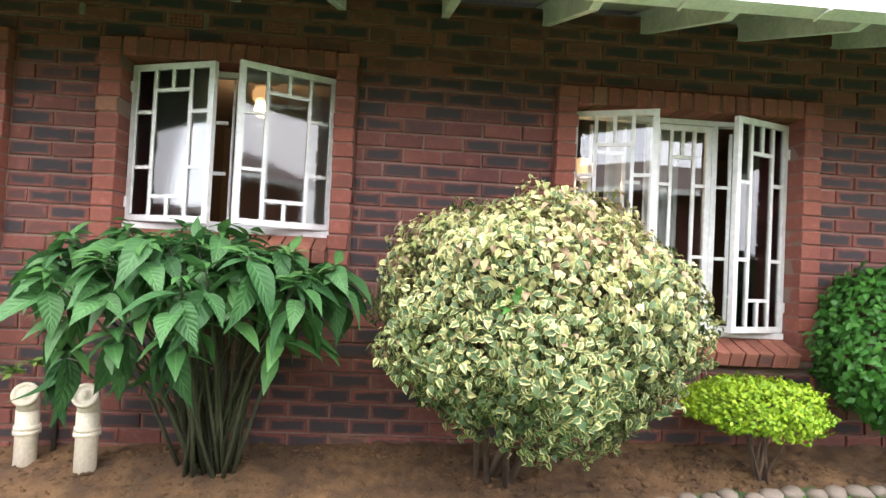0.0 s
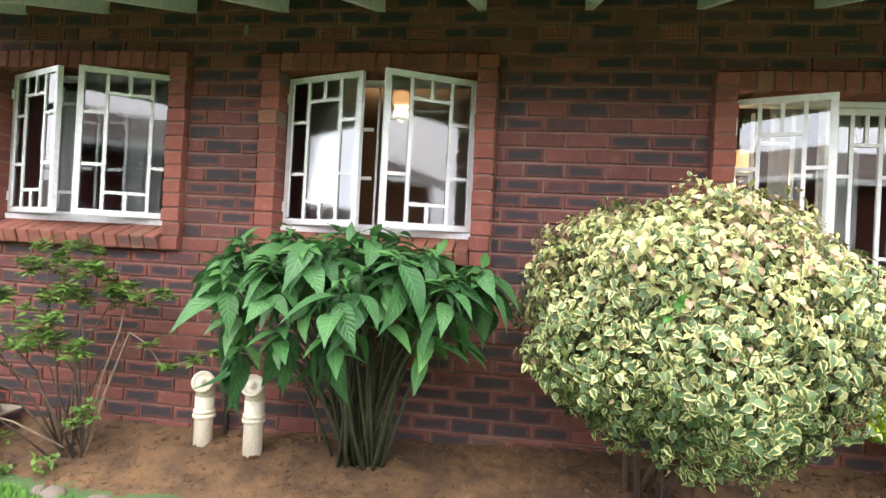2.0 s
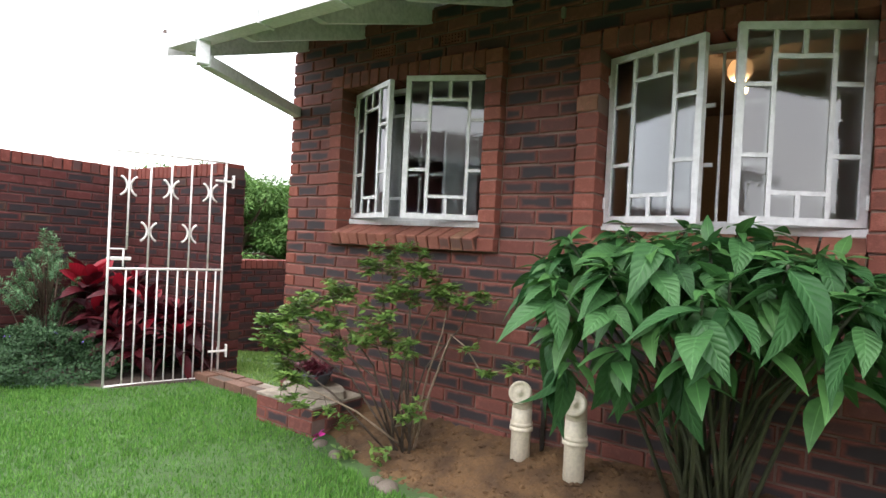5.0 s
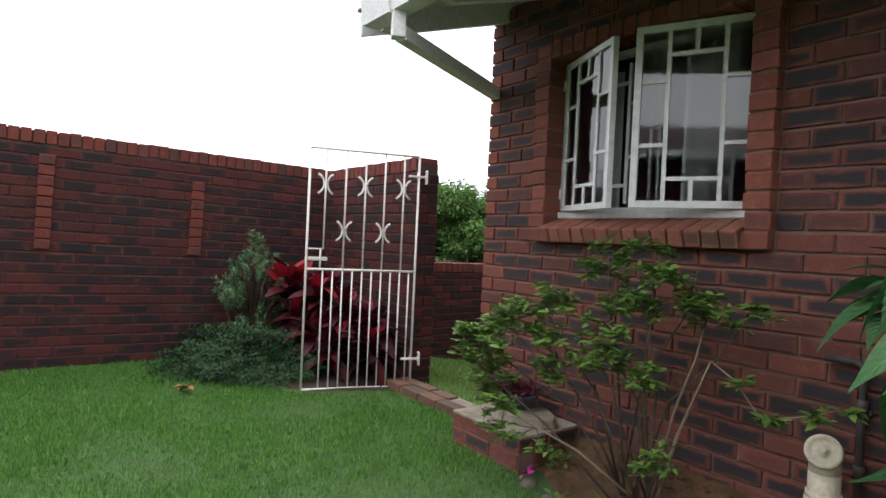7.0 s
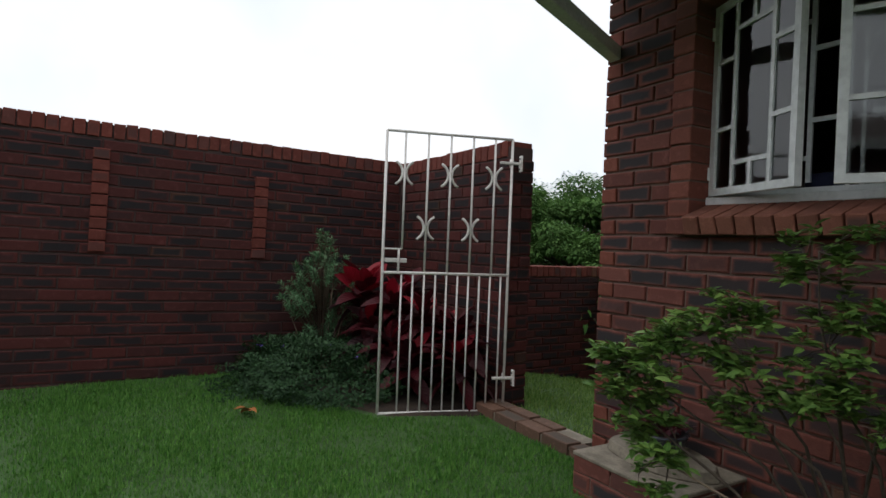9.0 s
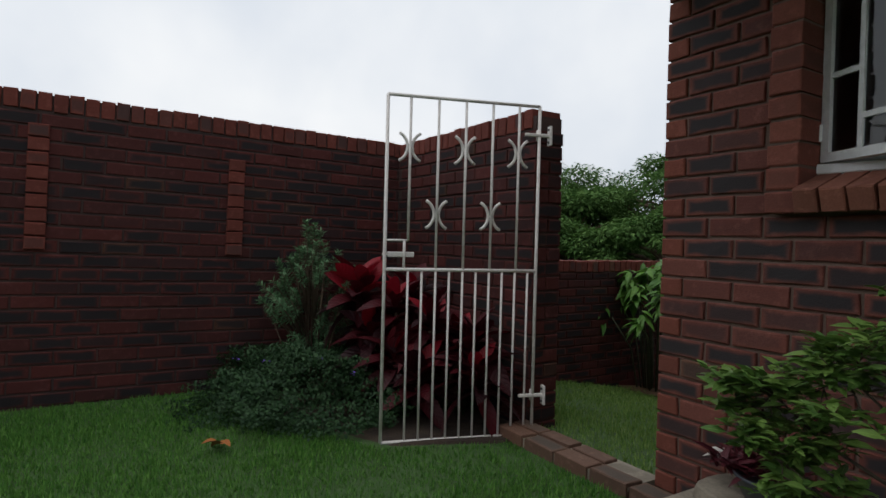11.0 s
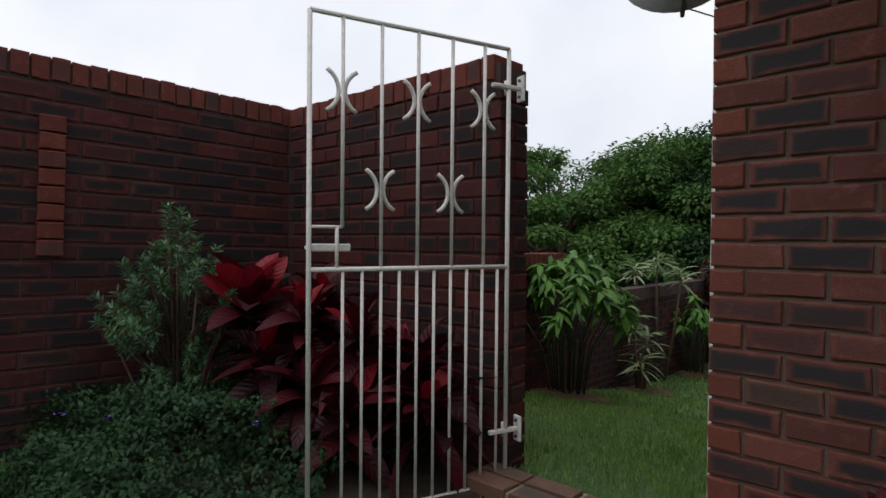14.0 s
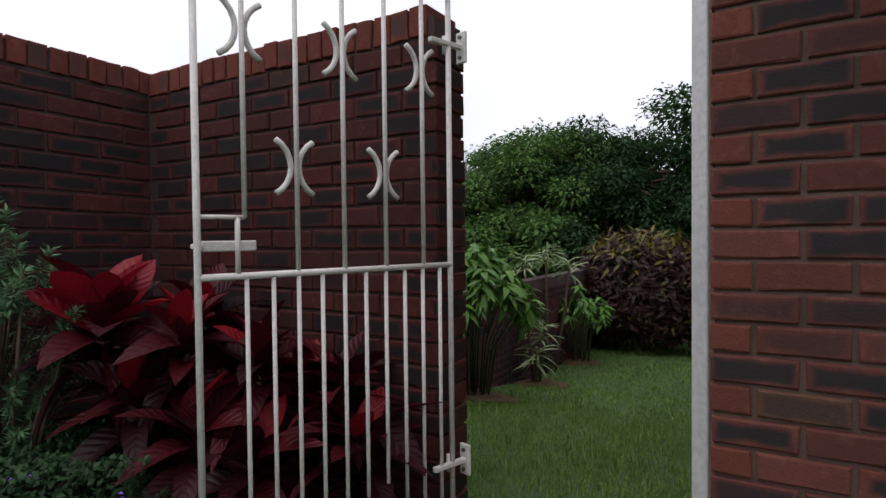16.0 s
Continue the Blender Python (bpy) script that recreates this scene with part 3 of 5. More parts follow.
def make_window(name, win, leaves, fixed, glass, label):
    """leaves: hinge x, width, degrees open, flip; fixed: x0, x1 of fixed lights."""
    x0, x1, z0, z1 = win[0] + 0.003, win[1] - 0.003, win[2] + 0.055, win[3] - 0.004
    own = thing(name, ((x0 + x1) / 2, FRAME_Y, z0), label, "window", "", "structure")
    o = own.location
    bm = bmesh.new()
    f, y0, y1 = 0.032, -0.022, 0.028
    box(bm, x0 - o.x, x1 - o.x, y0, y1, 0, f)
    box(bm, x0 - o.x, x1 - o.x, y0, y1, z1 - z0 - f, z1 - z0)
    box(bm, x0 - o.x, x0 - o.x + f, y0, y1, f, z1 - z0 - f)
    box(bm, x1 - o.x - f, x1 - o.x, y0, y1, f, z1 - z0 - f)
    for a, b in fixed:
        for x in (a, b):
            box(bm, x - 0.016 - o.x, x + 0.016 - o.x, y0, y1, f, z1 - z0 - f)
    part("window_frame", bm, M_PAINT, own)
    bm = bmesh.new()
    box(bm, x0 - 0.006 - o.x, x1 + 0.006 - o.x, -0.060, -0.0225, -0.030, 0.008)
    part("window_sill", bm, M_PAINT, own, bevel=0.004)
    h = z1 - z0 - 0.02
    for hx, w, ang, flip in leaves:
        make_sash(own, pose(hx - o.x, -0.035, 0.012, 0, 0, ang if flip else -ang), w, h, flip, glass)
        # burglar bars of the same pattern behind the opening light
        rails, bars, panes = sash_pattern(w, h - 0.03)
        bm = bmesh.new()
        s = -1 if flip else 1
        for a, b, c, d in bars + [(w - 0.012, w, 0.0, h - 0.03)]:
            box(bm, min(s * a, s * b), max(s * a, s * b), 0.0, 0.012, c, d)
        g = part("burglar_bars", bm, M_PAINT, own)
        g.matrix_basis = pose(hx - o.x, 0.03, 0.025)
    for a, b in fixed:
        make_sash(own, pose(a + 0.016 - o.x, 0.0, 0.034), b - a - 0.032, z1 - z0 - 0.07, False, glass, "fixed_light")
    return own


make_window("window_1", WIN1, [(-3.045, 0.56, 23, False), (-1.875, 0.57, 23.5, True)], [], M_OBSCURE, "white steel casement window with both leaves ajar")
make_window("window_2", WIN2, [(-1.148, 0.545, 20, False), (-0.010, 0.545, 26.5, True)], [], M_OBSCURE, "white steel casement window with patterned glass, leaves open")
make_window("window_3", WIN3, [(1.395, 0.49, 22, False), (2.733, 0.44, 21, True)], [(1.90, 2.29)], M_GLASS, "tall white steel window with open side leaves")

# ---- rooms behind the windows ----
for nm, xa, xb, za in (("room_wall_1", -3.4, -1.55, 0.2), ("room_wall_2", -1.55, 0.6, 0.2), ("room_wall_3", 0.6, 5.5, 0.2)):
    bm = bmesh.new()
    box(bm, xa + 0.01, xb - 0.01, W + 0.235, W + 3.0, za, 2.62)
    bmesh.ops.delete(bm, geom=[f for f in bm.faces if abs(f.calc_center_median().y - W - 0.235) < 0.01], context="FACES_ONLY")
    tagged(part(nm, bm, M_WALL_IN), "plain plaster walls, coloured dark to keep the room dim", "wall", kind="structure")


def curtain(x0, x1, z0, z1, y, label):
    xs = np.arange(x0, x1, 0.012)
    verts, faces = [], []
    for i, x in enumerate(xs):
        d = 0.022 * math.sin(x * 62) + 0.010 * math.sin(x * 23 + 1)
        verts += [(x, y + d * 1.2, z0), (x, y + d, (z0 + z1) / 2), (x, y + d * 0.6, z1)]
        if i:
            faces += [(3 * i - 3, 3 * i, 3 * i + 1, 3 * i - 2), (3 * i - 2, 3 * i + 1, 3 * i + 2, 3 * i - 1)]
    ob = new("net_curtain", raw_mesh("net_curtain", verts, faces, M_CLOTH, None, True))
    tagged(ob, label, "curtain", "net curtains")


curtain(-1.12, -0.80, 1.38, 2.28, W + 0.33, "sheer white net curtain gathered behind the window")
curtain(-0.20, -0.03, 1.38, 2.28, W + 0.33, "sheer white net curtain gathered behind the window")
curtain(-3.03, -2.80, 1.38, 2.30, W + 0.33, "sheer white net curtain gathered behind the window")
curtain(-2.36, -2.12, 1.38, 2.30, W + 0.33, "sheer white net curtain gathered behind the window")
curtain(1.68, 1.88, 0.98, 2.27, W + 0.33, "long white net curtain gathered behind the window")
curtain(1.98, 2.18, 0.98, 2.27, W + 0.33, "long white net curtain gathered behind the window")
curtain(2.52, 2.74, 0.98, 2.27, W + 0.33, "long white net curtain gathered behind the window")


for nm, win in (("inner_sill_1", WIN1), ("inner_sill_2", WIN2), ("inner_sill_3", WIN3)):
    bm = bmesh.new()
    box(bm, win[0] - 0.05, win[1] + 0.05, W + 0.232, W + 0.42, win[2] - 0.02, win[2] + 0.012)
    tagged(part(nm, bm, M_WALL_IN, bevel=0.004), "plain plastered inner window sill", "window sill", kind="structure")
bm = bmesh.new()
box(bm, -0.13, 0.13, -0.06, 0.06, 0.0, 0.15)
bmesh.ops.subdivide_edges(bm, edges=bm.edges[:], cuts=3, use_grid_fill=True)
for v in bm.verts:
    v.co += Vector((1, 1, 0)) * 0.014 * noise.noise(v.co * 14) + Vector((0, 0, 0.012 * noise.noise(v.co * 9 + Vector((3, 0, 0))) * (v.co.z > 0.01)))
cloth = part("folded_cloth", bm, M_NAVY, None, smooth=True)
cloth.location = (-2.56, W + 0.31, WIN1[2] + 0.012)
tagged(cloth, "dark navy cloth folded on the inner window sill", "cloth")


def room_lamp(at, label, power):
    own = thing("room_lamp", at, label, "lamp", "room lamps")
    bm = bmesh.new()
    lathe(bm, [(0.018, 0.075), (0.055, 0.06), (0.075, 0.02), (0.075, -0.02), (0.055, -0.055), (0.012, -0.075)], seg=16)
    part("bulb", bm, M_BULB, own, "glowing warm bulb", True)
    bm = bmesh.new()
    tube(bm, [(0, 0, 0.076), (0, 0, 2.62 - at[2])], 0.008, 8)
    part("flex", bm, M_STEEL, own)
    lamp = new("bulb_light", bpy.data.lights.new("bulb_light", "POINT"))
    lamp.data.energy, lamp.data.color, lamp.data.shadow_soft_size = power, (1.0, 0.66, 0.34), 0.05
    lamp.location = (at[0], at[1], at[2] - 0.11)


room_lamp((1.585, W + 0.50, 1.965), "small warm glowing bulb hanging inside the room", 3)
room_lamp((-0.71, W + 1.2, 2.5), "warm ceiling bulb glowing behind patterned glass", 5)

# ---- eaves, gutter and roof ----
SLOPE = 0.33
EAVE_Y, EAVE_Z = 2.22, 2.37     # underside of the rafters at their outer ends


def under_z(y):
    return EAVE_Z + SLOPE * (y - EAVE_Y)


for i in range(16):
    x = -3.52 + 0.588 * i
    bm = bmesh.new()
    pts = [(EAVE_Y + 0.03, under_z(EAVE_Y + 0.03) + 0.03), (EAVE_Y + 0.10, under_z(EAVE_Y + 0.10)), (W + 0.2, under_z(W + 0.2)), (W + 0.2, under_z(W + 0.2) + 0.135), (EAVE_Y + 0.03, under_z(EAVE_Y + 0.03) + 0.135)]
    a, b = [bm.verts.new((x - 0.022, *p)) for p in pts], [bm.verts.new((x + 0.022, *p)) for p in pts]
    bm.faces.new(a), bm.faces.new(b[::-1])
    for k in range(5):
        bm.faces.new((a[k], a[(k + 1) % 5], b[(k + 1) % 5], b[k]))
    tagged(part("rafter", bm, M_FASCIA), "weathered white-painted timber rafter end under the eaves", "rafter", "rafter ends")

roof = thing("roof", (1.0, W, 2.8), "tiled roof with exposed underside boards", "roof", kind="structure")
bm = bmesh.new()
for a, b, m0, m1 in ((EAVE_Y - 0.02, 7.5, 0.137, 0.155),):
    v = [bm.verts.new((x - 1.0, y - W, under_z(y) + m - 2.8)) for x in (CORNER + 0.015, 5.7) for y in (a, b) for m in (m0, m1)]
    for f in ((0, 1, 3, 2), (4, 6, 7, 5), (0, 4, 5, 1), (2, 3, 7, 6), (0, 2, 6, 4), (1, 5, 7, 3)):
        bm.faces.new([v[k] for k in f])
part("soffit_board", bm, M_UNDER, roof)
for r in range(14):
    y = EAVE_Y - 0.06 + 0.36 * r
    bm = bmesh.new()
    v = [bm.verts.new((x - 1.0, yy - W, under_z(yy) + m - 2.8)) for x in (CORNER - 0.01, 5.7) for yy, off in ((y, 0.195), (y + 0.40, 0.163)) for m in (off - 0.02, off)]
    for f in ((0, 1, 3, 2), (4, 6, 7, 5), (0, 4, 5, 1), (2, 3, 7, 6), (0, 2, 6, 4), (1, 5, 7, 3)):
        bm.faces.new([v[k] for k in f])
    part("tile_course", bm, M_TILE, roof)

gutter = thing("gutter", (1.0, EAVE_Y - 0.06, 2.395), "white square gutter along the eaves", "gutter")
bm = bmesh.new()
prof = [(0.06, 0.13), (0.06, 0.0), (-0.045, 0.0), (-0.07, 0.13), (-0.062, 0.135), (-0.038, 0.008), (0.052, 0.008), (0.052, 0.13)]
a, b = [bm.verts.new((CORNER + 0.155 - 1.0, *p)) for p in prof], [bm.verts.new((4.7, *p)) for p in prof]
for k in range(8):
    bm.faces.new((a[k], a[(k + 1) % 8], b[(k + 1) % 8], b[k]))
bm.faces.new(a), bm.faces.new(b[::-1])
part("channel", bm, M_GUTTER, gutter)
for x in np.arange(-4.2, 4.6, 0.588):
    bm = bmesh.new()
    tube(bm, [(x, 0.05, -0.012), (x, -0.048, -0.006), (x, -0.075, 0.10)], 0.007, 6)
    part("bracket", bm, M_GUTTER, gutter)

barge = new("bargeboard")
barge.location = (CORNER + 0.03, W, 2.72)
tagged(barge, "weathered white bargeboard at the end of the roof", "bargeboard")
bm = bmesh.new()
pts = [(EAVE_Y - 0.05, under_z(EAVE_Y - 0.05) + 0.005), (7.5, under_z(7.5) - 0.02), (7.5, under_z(7.5) + 0.20), (EAVE_Y - 0.05, under_z(EAVE_Y - 0.05) + 0.205)]
a, b = [bm.verts.new((-0.012, y - W, z - 2.7)) for y, z in pts], [bm.verts.new((0.012, y - W, z - 2.7)) for y, z in pts]
bm.faces.new(a), bm.faces.new(b[::-1])
for k in range(4):
    bm.faces.new((a[k], a[(k + 1) % 4], b[(k + 1) % 4], b[k]))
part("board", bm, M_FASCIA, barge)


def square_pipe(bm, pts, r=0.036):
    pts = [Vector(p) for p in pts]
    rings = []
    for i, p in enumerate(pts):
        d0, d1 = (pts[i] - pts[max(i - 1, 0)]), (pts[min(i + 1, len(pts) - 1)] - pts[i])
        d = (d0.normalized() + d1.normalized()).normalized()
        a = Vector((1, -0.45, 0)).normalized() if abs(d.z) > 0.9 else Vector((0, 0, 1))
        b = d.cross(a).normalized()
        a = b.cross(d).normalized()
        k = 1.0 / max(0.5, d.dot(d1.normalized() if d1.length else d0.normalized()))
        rings.append([bm.verts.new(p + r * (u * a * k + v * b)) for u, v in ((-1, -1), (1, -1), (1, 1), (-1, 1))])
    for q, s in zip(rings, rings[1:]):
        for k in range(4):
            bm.faces.new((q[k], q[(k + 1) % 4], s[(k + 1) % 4], s[k]))
    bm.faces.new(rings[0][::-1]), bm.faces.new(rings[-1])


down = thing("downpipe", (-3.19, EAVE_Y - 0.06, 2.45), "white square downpipe from the gutter round the corner", "downpipe")
o = down.location
for nm, p in (("drop", [(-3.19, EAVE_Y - 0.06, 2.45), (-3.19, EAVE_Y - 0.06, 2.26)]), ("offset", [(-3.18, EAVE_Y - 0.05, 2.285), (-3.692, 3.45, 2.225)]), ("upright", [(-3.692, 3.45, 2.23), (-3.692, 3.45, -0.15)])):
    bm = bmesh.new()
    square_pipe(bm, [Vector(q) - o for q in p], 0.028 if nm == 'upright' else 0.036)
    part(nm, bm, M_GUTTER, down, bevel=0.004)

# gable end and the rest of the house
bm = bmesh.new()
v = [bm.verts.new(p) for p in ((CORNER + 0.01, W + 0.231, -1.2), (CORNER + 0.01, 7.5, -1.2), (CORNER + 0.01, 7.5, under_z(7.5)), (CORNER + 0.01, W + 0.231, under_z(W + 0.231)))]
u = [bm.verts.new((p.co.x + 0.2, p.co.y, p.co.z)) for p in v]
bm.faces.new(v), bm.faces.new(u[::-1])
for k in range(4):
    bm.faces.new((v[k], v[(k + 1) % 4], u[(k + 1) % 4], u[k]))
tagged(part("wall_gable", bm, M_MORTAR), "plain gable end wall of the house", "wall", kind="structure")
bm = bmesh.new()
box(bm, CORNER + 0.22, 5.6, 7.3, 7.5, -1.2, under_z(7.3))
tagged(part("wall_back", bm, M_MORTAR), "plain back wall of the house", "wall", kind="structure")
bm = bmesh.new()
box(bm, 5.4, 5.6, W + 0.24, 7.29, -0.3, 2.6)
tagged(part("wall_east", bm, M_MORTAR), "plain end wall of the house", "wall", kind="structure")

# ---- satellite dish ----
dish = thing("satellite_dish", (-4.44, 4.9, 2.76), "grey satellite dish with a looped cable", "satellite dish")
bm = bmesh.new()
lathe(bm, [(0.35, 0.085), (0.25, 0.042), (0.13, 0.011), (0.02, 0.0), (0.02, -0.004), (0.13, 0.006), (0.25, 0.036), (0.356, 0.082)], seg=32)
d = part("reflector", bm, M_DISH, dish, smooth=True)
d.matrix_basis = pose(0, 0, 0, 70, 0, 20)
bm = bmesh.new()
tube(bm, [(0.02, -0.02, -0.05), (0.10, -0.18, -0.33), (0.18, -0.36, -0.26)], 0.014, 8)
part("arm", bm, M_STEEL, dish)
bm = bmesh.new()
tube(bm, [(0.16, -0.32, -0.22), (0.14, -0.22, -0.31), (0.28, -0.05, -0.36), (0.40, 0.0, -0.30), (0.46, 0.02, -0.15), (0.57, 0.05, -0.1)], 0.005, 6)
part("cable", bm, M_STEEL, dish)
bm = bmesh.new()
tube(bm, [(0.03, 0.03, 0.0), (0.25, 0.1, 0.0), (0.81, 0.1, 0.0)], 0.02, 8)
part("bracket", bm, M_DISH, dish)

# ---- garden wall by the gate ----
FX = -6.27
fence = thing("wall_west", (0, 0, 0), "dark red brick garden wall with brick-on-edge coping", "wall", kind="structure")
bm = bmesh.new()
box(bm, FX - 0.22, FX - 0.008, -9.0, 3.44, -0.5, 1.85)
box(bm, FX - 0.008, -4.562, 3.245, 3.44, -0.5, 1.86)
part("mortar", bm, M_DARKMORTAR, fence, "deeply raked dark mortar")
low = thing("wall_low", (0, 0, 0), "low weathered brick boundary wall stepping down the slope", "wall", kind="structure")
bm = bmesh.new()
box(bm, FX - 0.23, FX - 0.03, 3.47, 6.6, -1.2, 0.93)
box(bm, FX - 0.23, FX - 0.03, 6.6, 12.6, -1.6, 0.47)
box(bm, FX - 0.02, 4.0, 12.6, 12.8, -1.8, 0.30)
part("mortar", bm, M_DARKMORTAR, low)

# ---- gate ----
HINGE, LATCH_END = Vector((-4.477, 3.195, 0.0)), Vector((-4.738, 2.377, 0.0))
GW = (LATCH_END - HINGE).length
gate = thing("metal_gate", HINGE, "open cream-painted steel garden gate with crescent ornaments", "gate")
gate.rotation_euler = (0, 0, math.atan2(LATCH_END.y - HINGE.y, LATCH_END.x - HINGE.x))
GB, GM, GT = 0.04, 0.962, 1.885


def bar(name, pts, r=0.0075, label=""):
    bm = bmesh.new()
    tube(bm, pts, r, 8)
    return part(name, bm, M_GATE, gate, label, True)


for nm, pts in (("stile", [(0, 0, GB), (0, 0, GT)]), ("stile", [(GW, 0, GB), (GW, 0, GT)]), ("rail", [(0, 0, GB), (GW, 0, GB)]), ("rail", [(0, 0, GM), (GW, 0, GM)]), ("rail", [(0, 0, GT), (GW, 0, GT)])):
    bar(nm, pts, 0.0095)
for i in range(1, 6):
    s = 0.121 + 0.1535 * (i - 1)
    if i == 5:
        bar("bar", [(s, 0, GM + 0.155), (s, 0, GT)])
        bar("bar", [(s, 0, GM + 0.155), (GW, 0, GM + 0.155)], 0.006)
        bar("bar", [(s + 0.02, 0, GM), (s + 0.02, 0, GM + 0.155)])
    else:
        bar("bar", [(s, 0, GM), (s, 0, GT)])
    zc = GT - 0.27 if i % 2 else GT - 0.625
    for sg in (-1, 1):
        pts = []
        for k in range(9):
            a = radians(-62 + 124 * k / 8)
            pts.append((s + sg * (0.012 + 0.085 * (1 - math.cos(a))), -0.012, zc + 0.085 * math.sin(a)))
        bar("crescent", pts, 0.0085)
for i in range(10):
    s = 0.05 + 0.0758 * i
    bar("bar", [(s, 0, GB), (s, 0, GM)], 0.0065)
bm = bmesh.new()
box(bm, GW - 0.16, GW - 0.015, -0.020, -0.008, GM + 0.066, GM + 0.094)
box(bm, GW - 0.05, GW + 0.012, -0.016, -0.009, GM + 0.073, GM + 0.087)
latch = part("latch", bm, M_GATE, gate, bevel=0.003)
bm = bmesh.new()
tube(bm, [(GW - 0.145, -0.021, GM + 0.08), (GW - 0.145, -0.028, GM + 0.08)], 0.009, 10)
part("rivet", bm, M_STEEL, latch)
for z in (GT - 0.16, GB + 0.22):
    bm = bmesh.new()
    box(bm, -0.060, 0.085, -0.010, 0.010, z - 0.009, z + 0.009)
    box(bm, -0.070, -0.058, -0.024, 0.024, z - 0.055, z + 0.055)
    hinge = part("hinge", bm, M_GATE, gate, bevel=0.003)
    bm = bmesh.new()
    tube(bm, [(0, -0.014, z - 0.03), (0, -0.014, z + 0.03)], 0.012, 10)
    part("pin", bm, M_GATE, hinge, smooth=True)
    for dz in (-0.035, 0.035):
        bm = bmesh.new()
        tube(bm, [(-0.058, 0, z + dz), (-0.050, 0, z + dz)], 0.007, 6)
        part("bolt", bm, M_STEEL, hinge)

# ---- drain pipes ----
def rodding_eye(at, turn, group):
    own = thing("drain_pipe", at, "cream plastic drain pipe with a capped elbow", "drain pipe", group)
    own.rotation_euler = (0, 0, radians(turn))
    bm = bmesh.new()
    lathe(bm, [(0.052, -0.2), (0.052, 0.185), (0.054, 0.19), (0.054, 0.3), (0.052, 0.30)], seg=24)
    part("pipe", bm, M_PVC, own, smooth=True)
    for z, r in ((0.190, 0.063), (0.214, 0.060)):
        bm = bmesh.new()
        lathe(bm, [(0.054, z - 0.012), (r, z - 0.010), (r, z + 0.010), (0.054, z + 0.012)], seg=24)
        part("collar", bm, M_PVC, own, smooth=True)
    bm = bmesh.new()
    tube(bm, [(0, 0.002, 0.295), (0, 0.0, 0.33), (0, -0.018, 0.365), (0, -0.045, 0.385)], [0.052, 0.053, 0.055, 0.057], 20)
    part("elbow", bm, M_PVC, own, smooth=True)
    bm = bmesh.new()
    lathe(bm, [(0.062, 0.0), (0.062, 0.022), (0.048, 0.024), (0.044, 0.016), (0.02, 0.016), (0.018, 0.026), (0.004, 0.026)], seg=24)
    c = part("cap", bm, M_PVC, own, smooth=True)
    c.matrix_basis = pose(0, -0.042, 0.383, 62, 0, 0)
    bm = bmesh.new()
    lathe(bm, [(0.012, 0.022), (0.012, 0.036), (0.004, 0.037)], seg=6)
    part("nut", bm, M_PVC, c)


rodding_eye((-1.455, 3.05, 0.13), 12, "drain pipes")
rodding_eye((-1.115, 2.97, 0.155), 8, "drain pipes")
own = thing("conduit", (-1.385, 3.168, 0.13), "thin dark steel pipe bent over against the brick wall", "pipe")
bm = bmesh.new()
tube(bm, [(0, 0, -0.1), (0, 0, 0.68), (-0.008, 0, 0.702), (-0.03, 0, 0.712), (-0.13, 0, 0.708)], 0.013, 10)
part("pipe", bm, M_CONDUIT, own, smooth=True)
for z in (0.55, 0.30):
    bm = bmesh.new()
    lathe(bm, [(0.014, z - 0.022), (0.020, z - 0.020), (0.020, z + 0.020), (0.014, z + 0.022)], seg=12)
    part("collar", bm, M_CONDUIT, own, smooth=True)
bm = bmesh.new()
box(bm, -0.045, 0.03, 0.010, 0.028, 0.515, 0.535)
part("clamp", bm, M_CONDUIT, own, bevel=0.003)

# ---- planter and threshold ----
planter = thing("planter", (-3.0, 2.95, 0.0), "low brick planter with a worn concrete top", "planter")
PX0, PX1, PY0, PZ = -3.30, -2.74, 2.73, 0.215
bm = bmesh.new()
box(bm, PX0 + 0.008 + 3.0, PX1 - 0.008 + 3.0, PY0 + 0.008 - 2.95, 3.20 - 2.95, -0.1, PZ - 0.035)
part("core", bm, M_MORTAR, planter)
for k, zb in enumerate((-0.035, 0.05, 0.135)):
    x = PX0 - (0.115 if k % 2 else 0)
    while x < PX1 - 0.02:
        a, b = max(x, PX0), min(x + PITCH - 0.01, PX1)
        ob = new("brick", brick_mesh(b - a, 0.075, 0.1, M_BRICK))
        ob.parent = planter
        ob.matrix_basis = pose(a + 3.0, PY0 - 2.95, zb)
        x += PITCH
    for sgn, px in ((1, PX1), (-1, PX0)):
        y = PY0 + (0.112 if k % 2 else 0.0)
        while y < 3.17:
            L = min(0.22, 3.19 - y)
            ob = new("brick", brick_mesh(L, 0.075, 0.1, M_BRICK))
            ob.parent = planter
            ob.matrix_basis = pose(px + 3.0, (y if sgn > 0 else y + L) - 2.95, zb, 0, 0, 90 * sgn)
            y += PITCH
bm = bmesh.new()
box(bm, PX0 + 3.0 - 0.005, PX1 + 3.0 + 0.004, PY0 - 2.95 - 0.004, 3.19 - 2.95, PZ - 0.012, PZ + 0.006)
part("render_top", bm, M_SLAB, planter, "worn concrete screed", bevel=0.004)
bm = bmesh.new()
ring = [(0.27 * math.cos(a) * (1 + 0.12 * math.cos(3 * a)), 0.17 * math.sin(a) * (1 + 0.1 * math.cos(2 * a + 1))) for a in np.linspace(0, math.tau, 18, endpoint=False)]
lo, hi = [bm.verts.new((x, y, 0)) for x, y in ring], [bm.verts.new((0.94 * x, 0.94 * y, 0.05)) for x, y in ring]
bm.faces.new(lo[::-1]), bm.faces.new(hi)
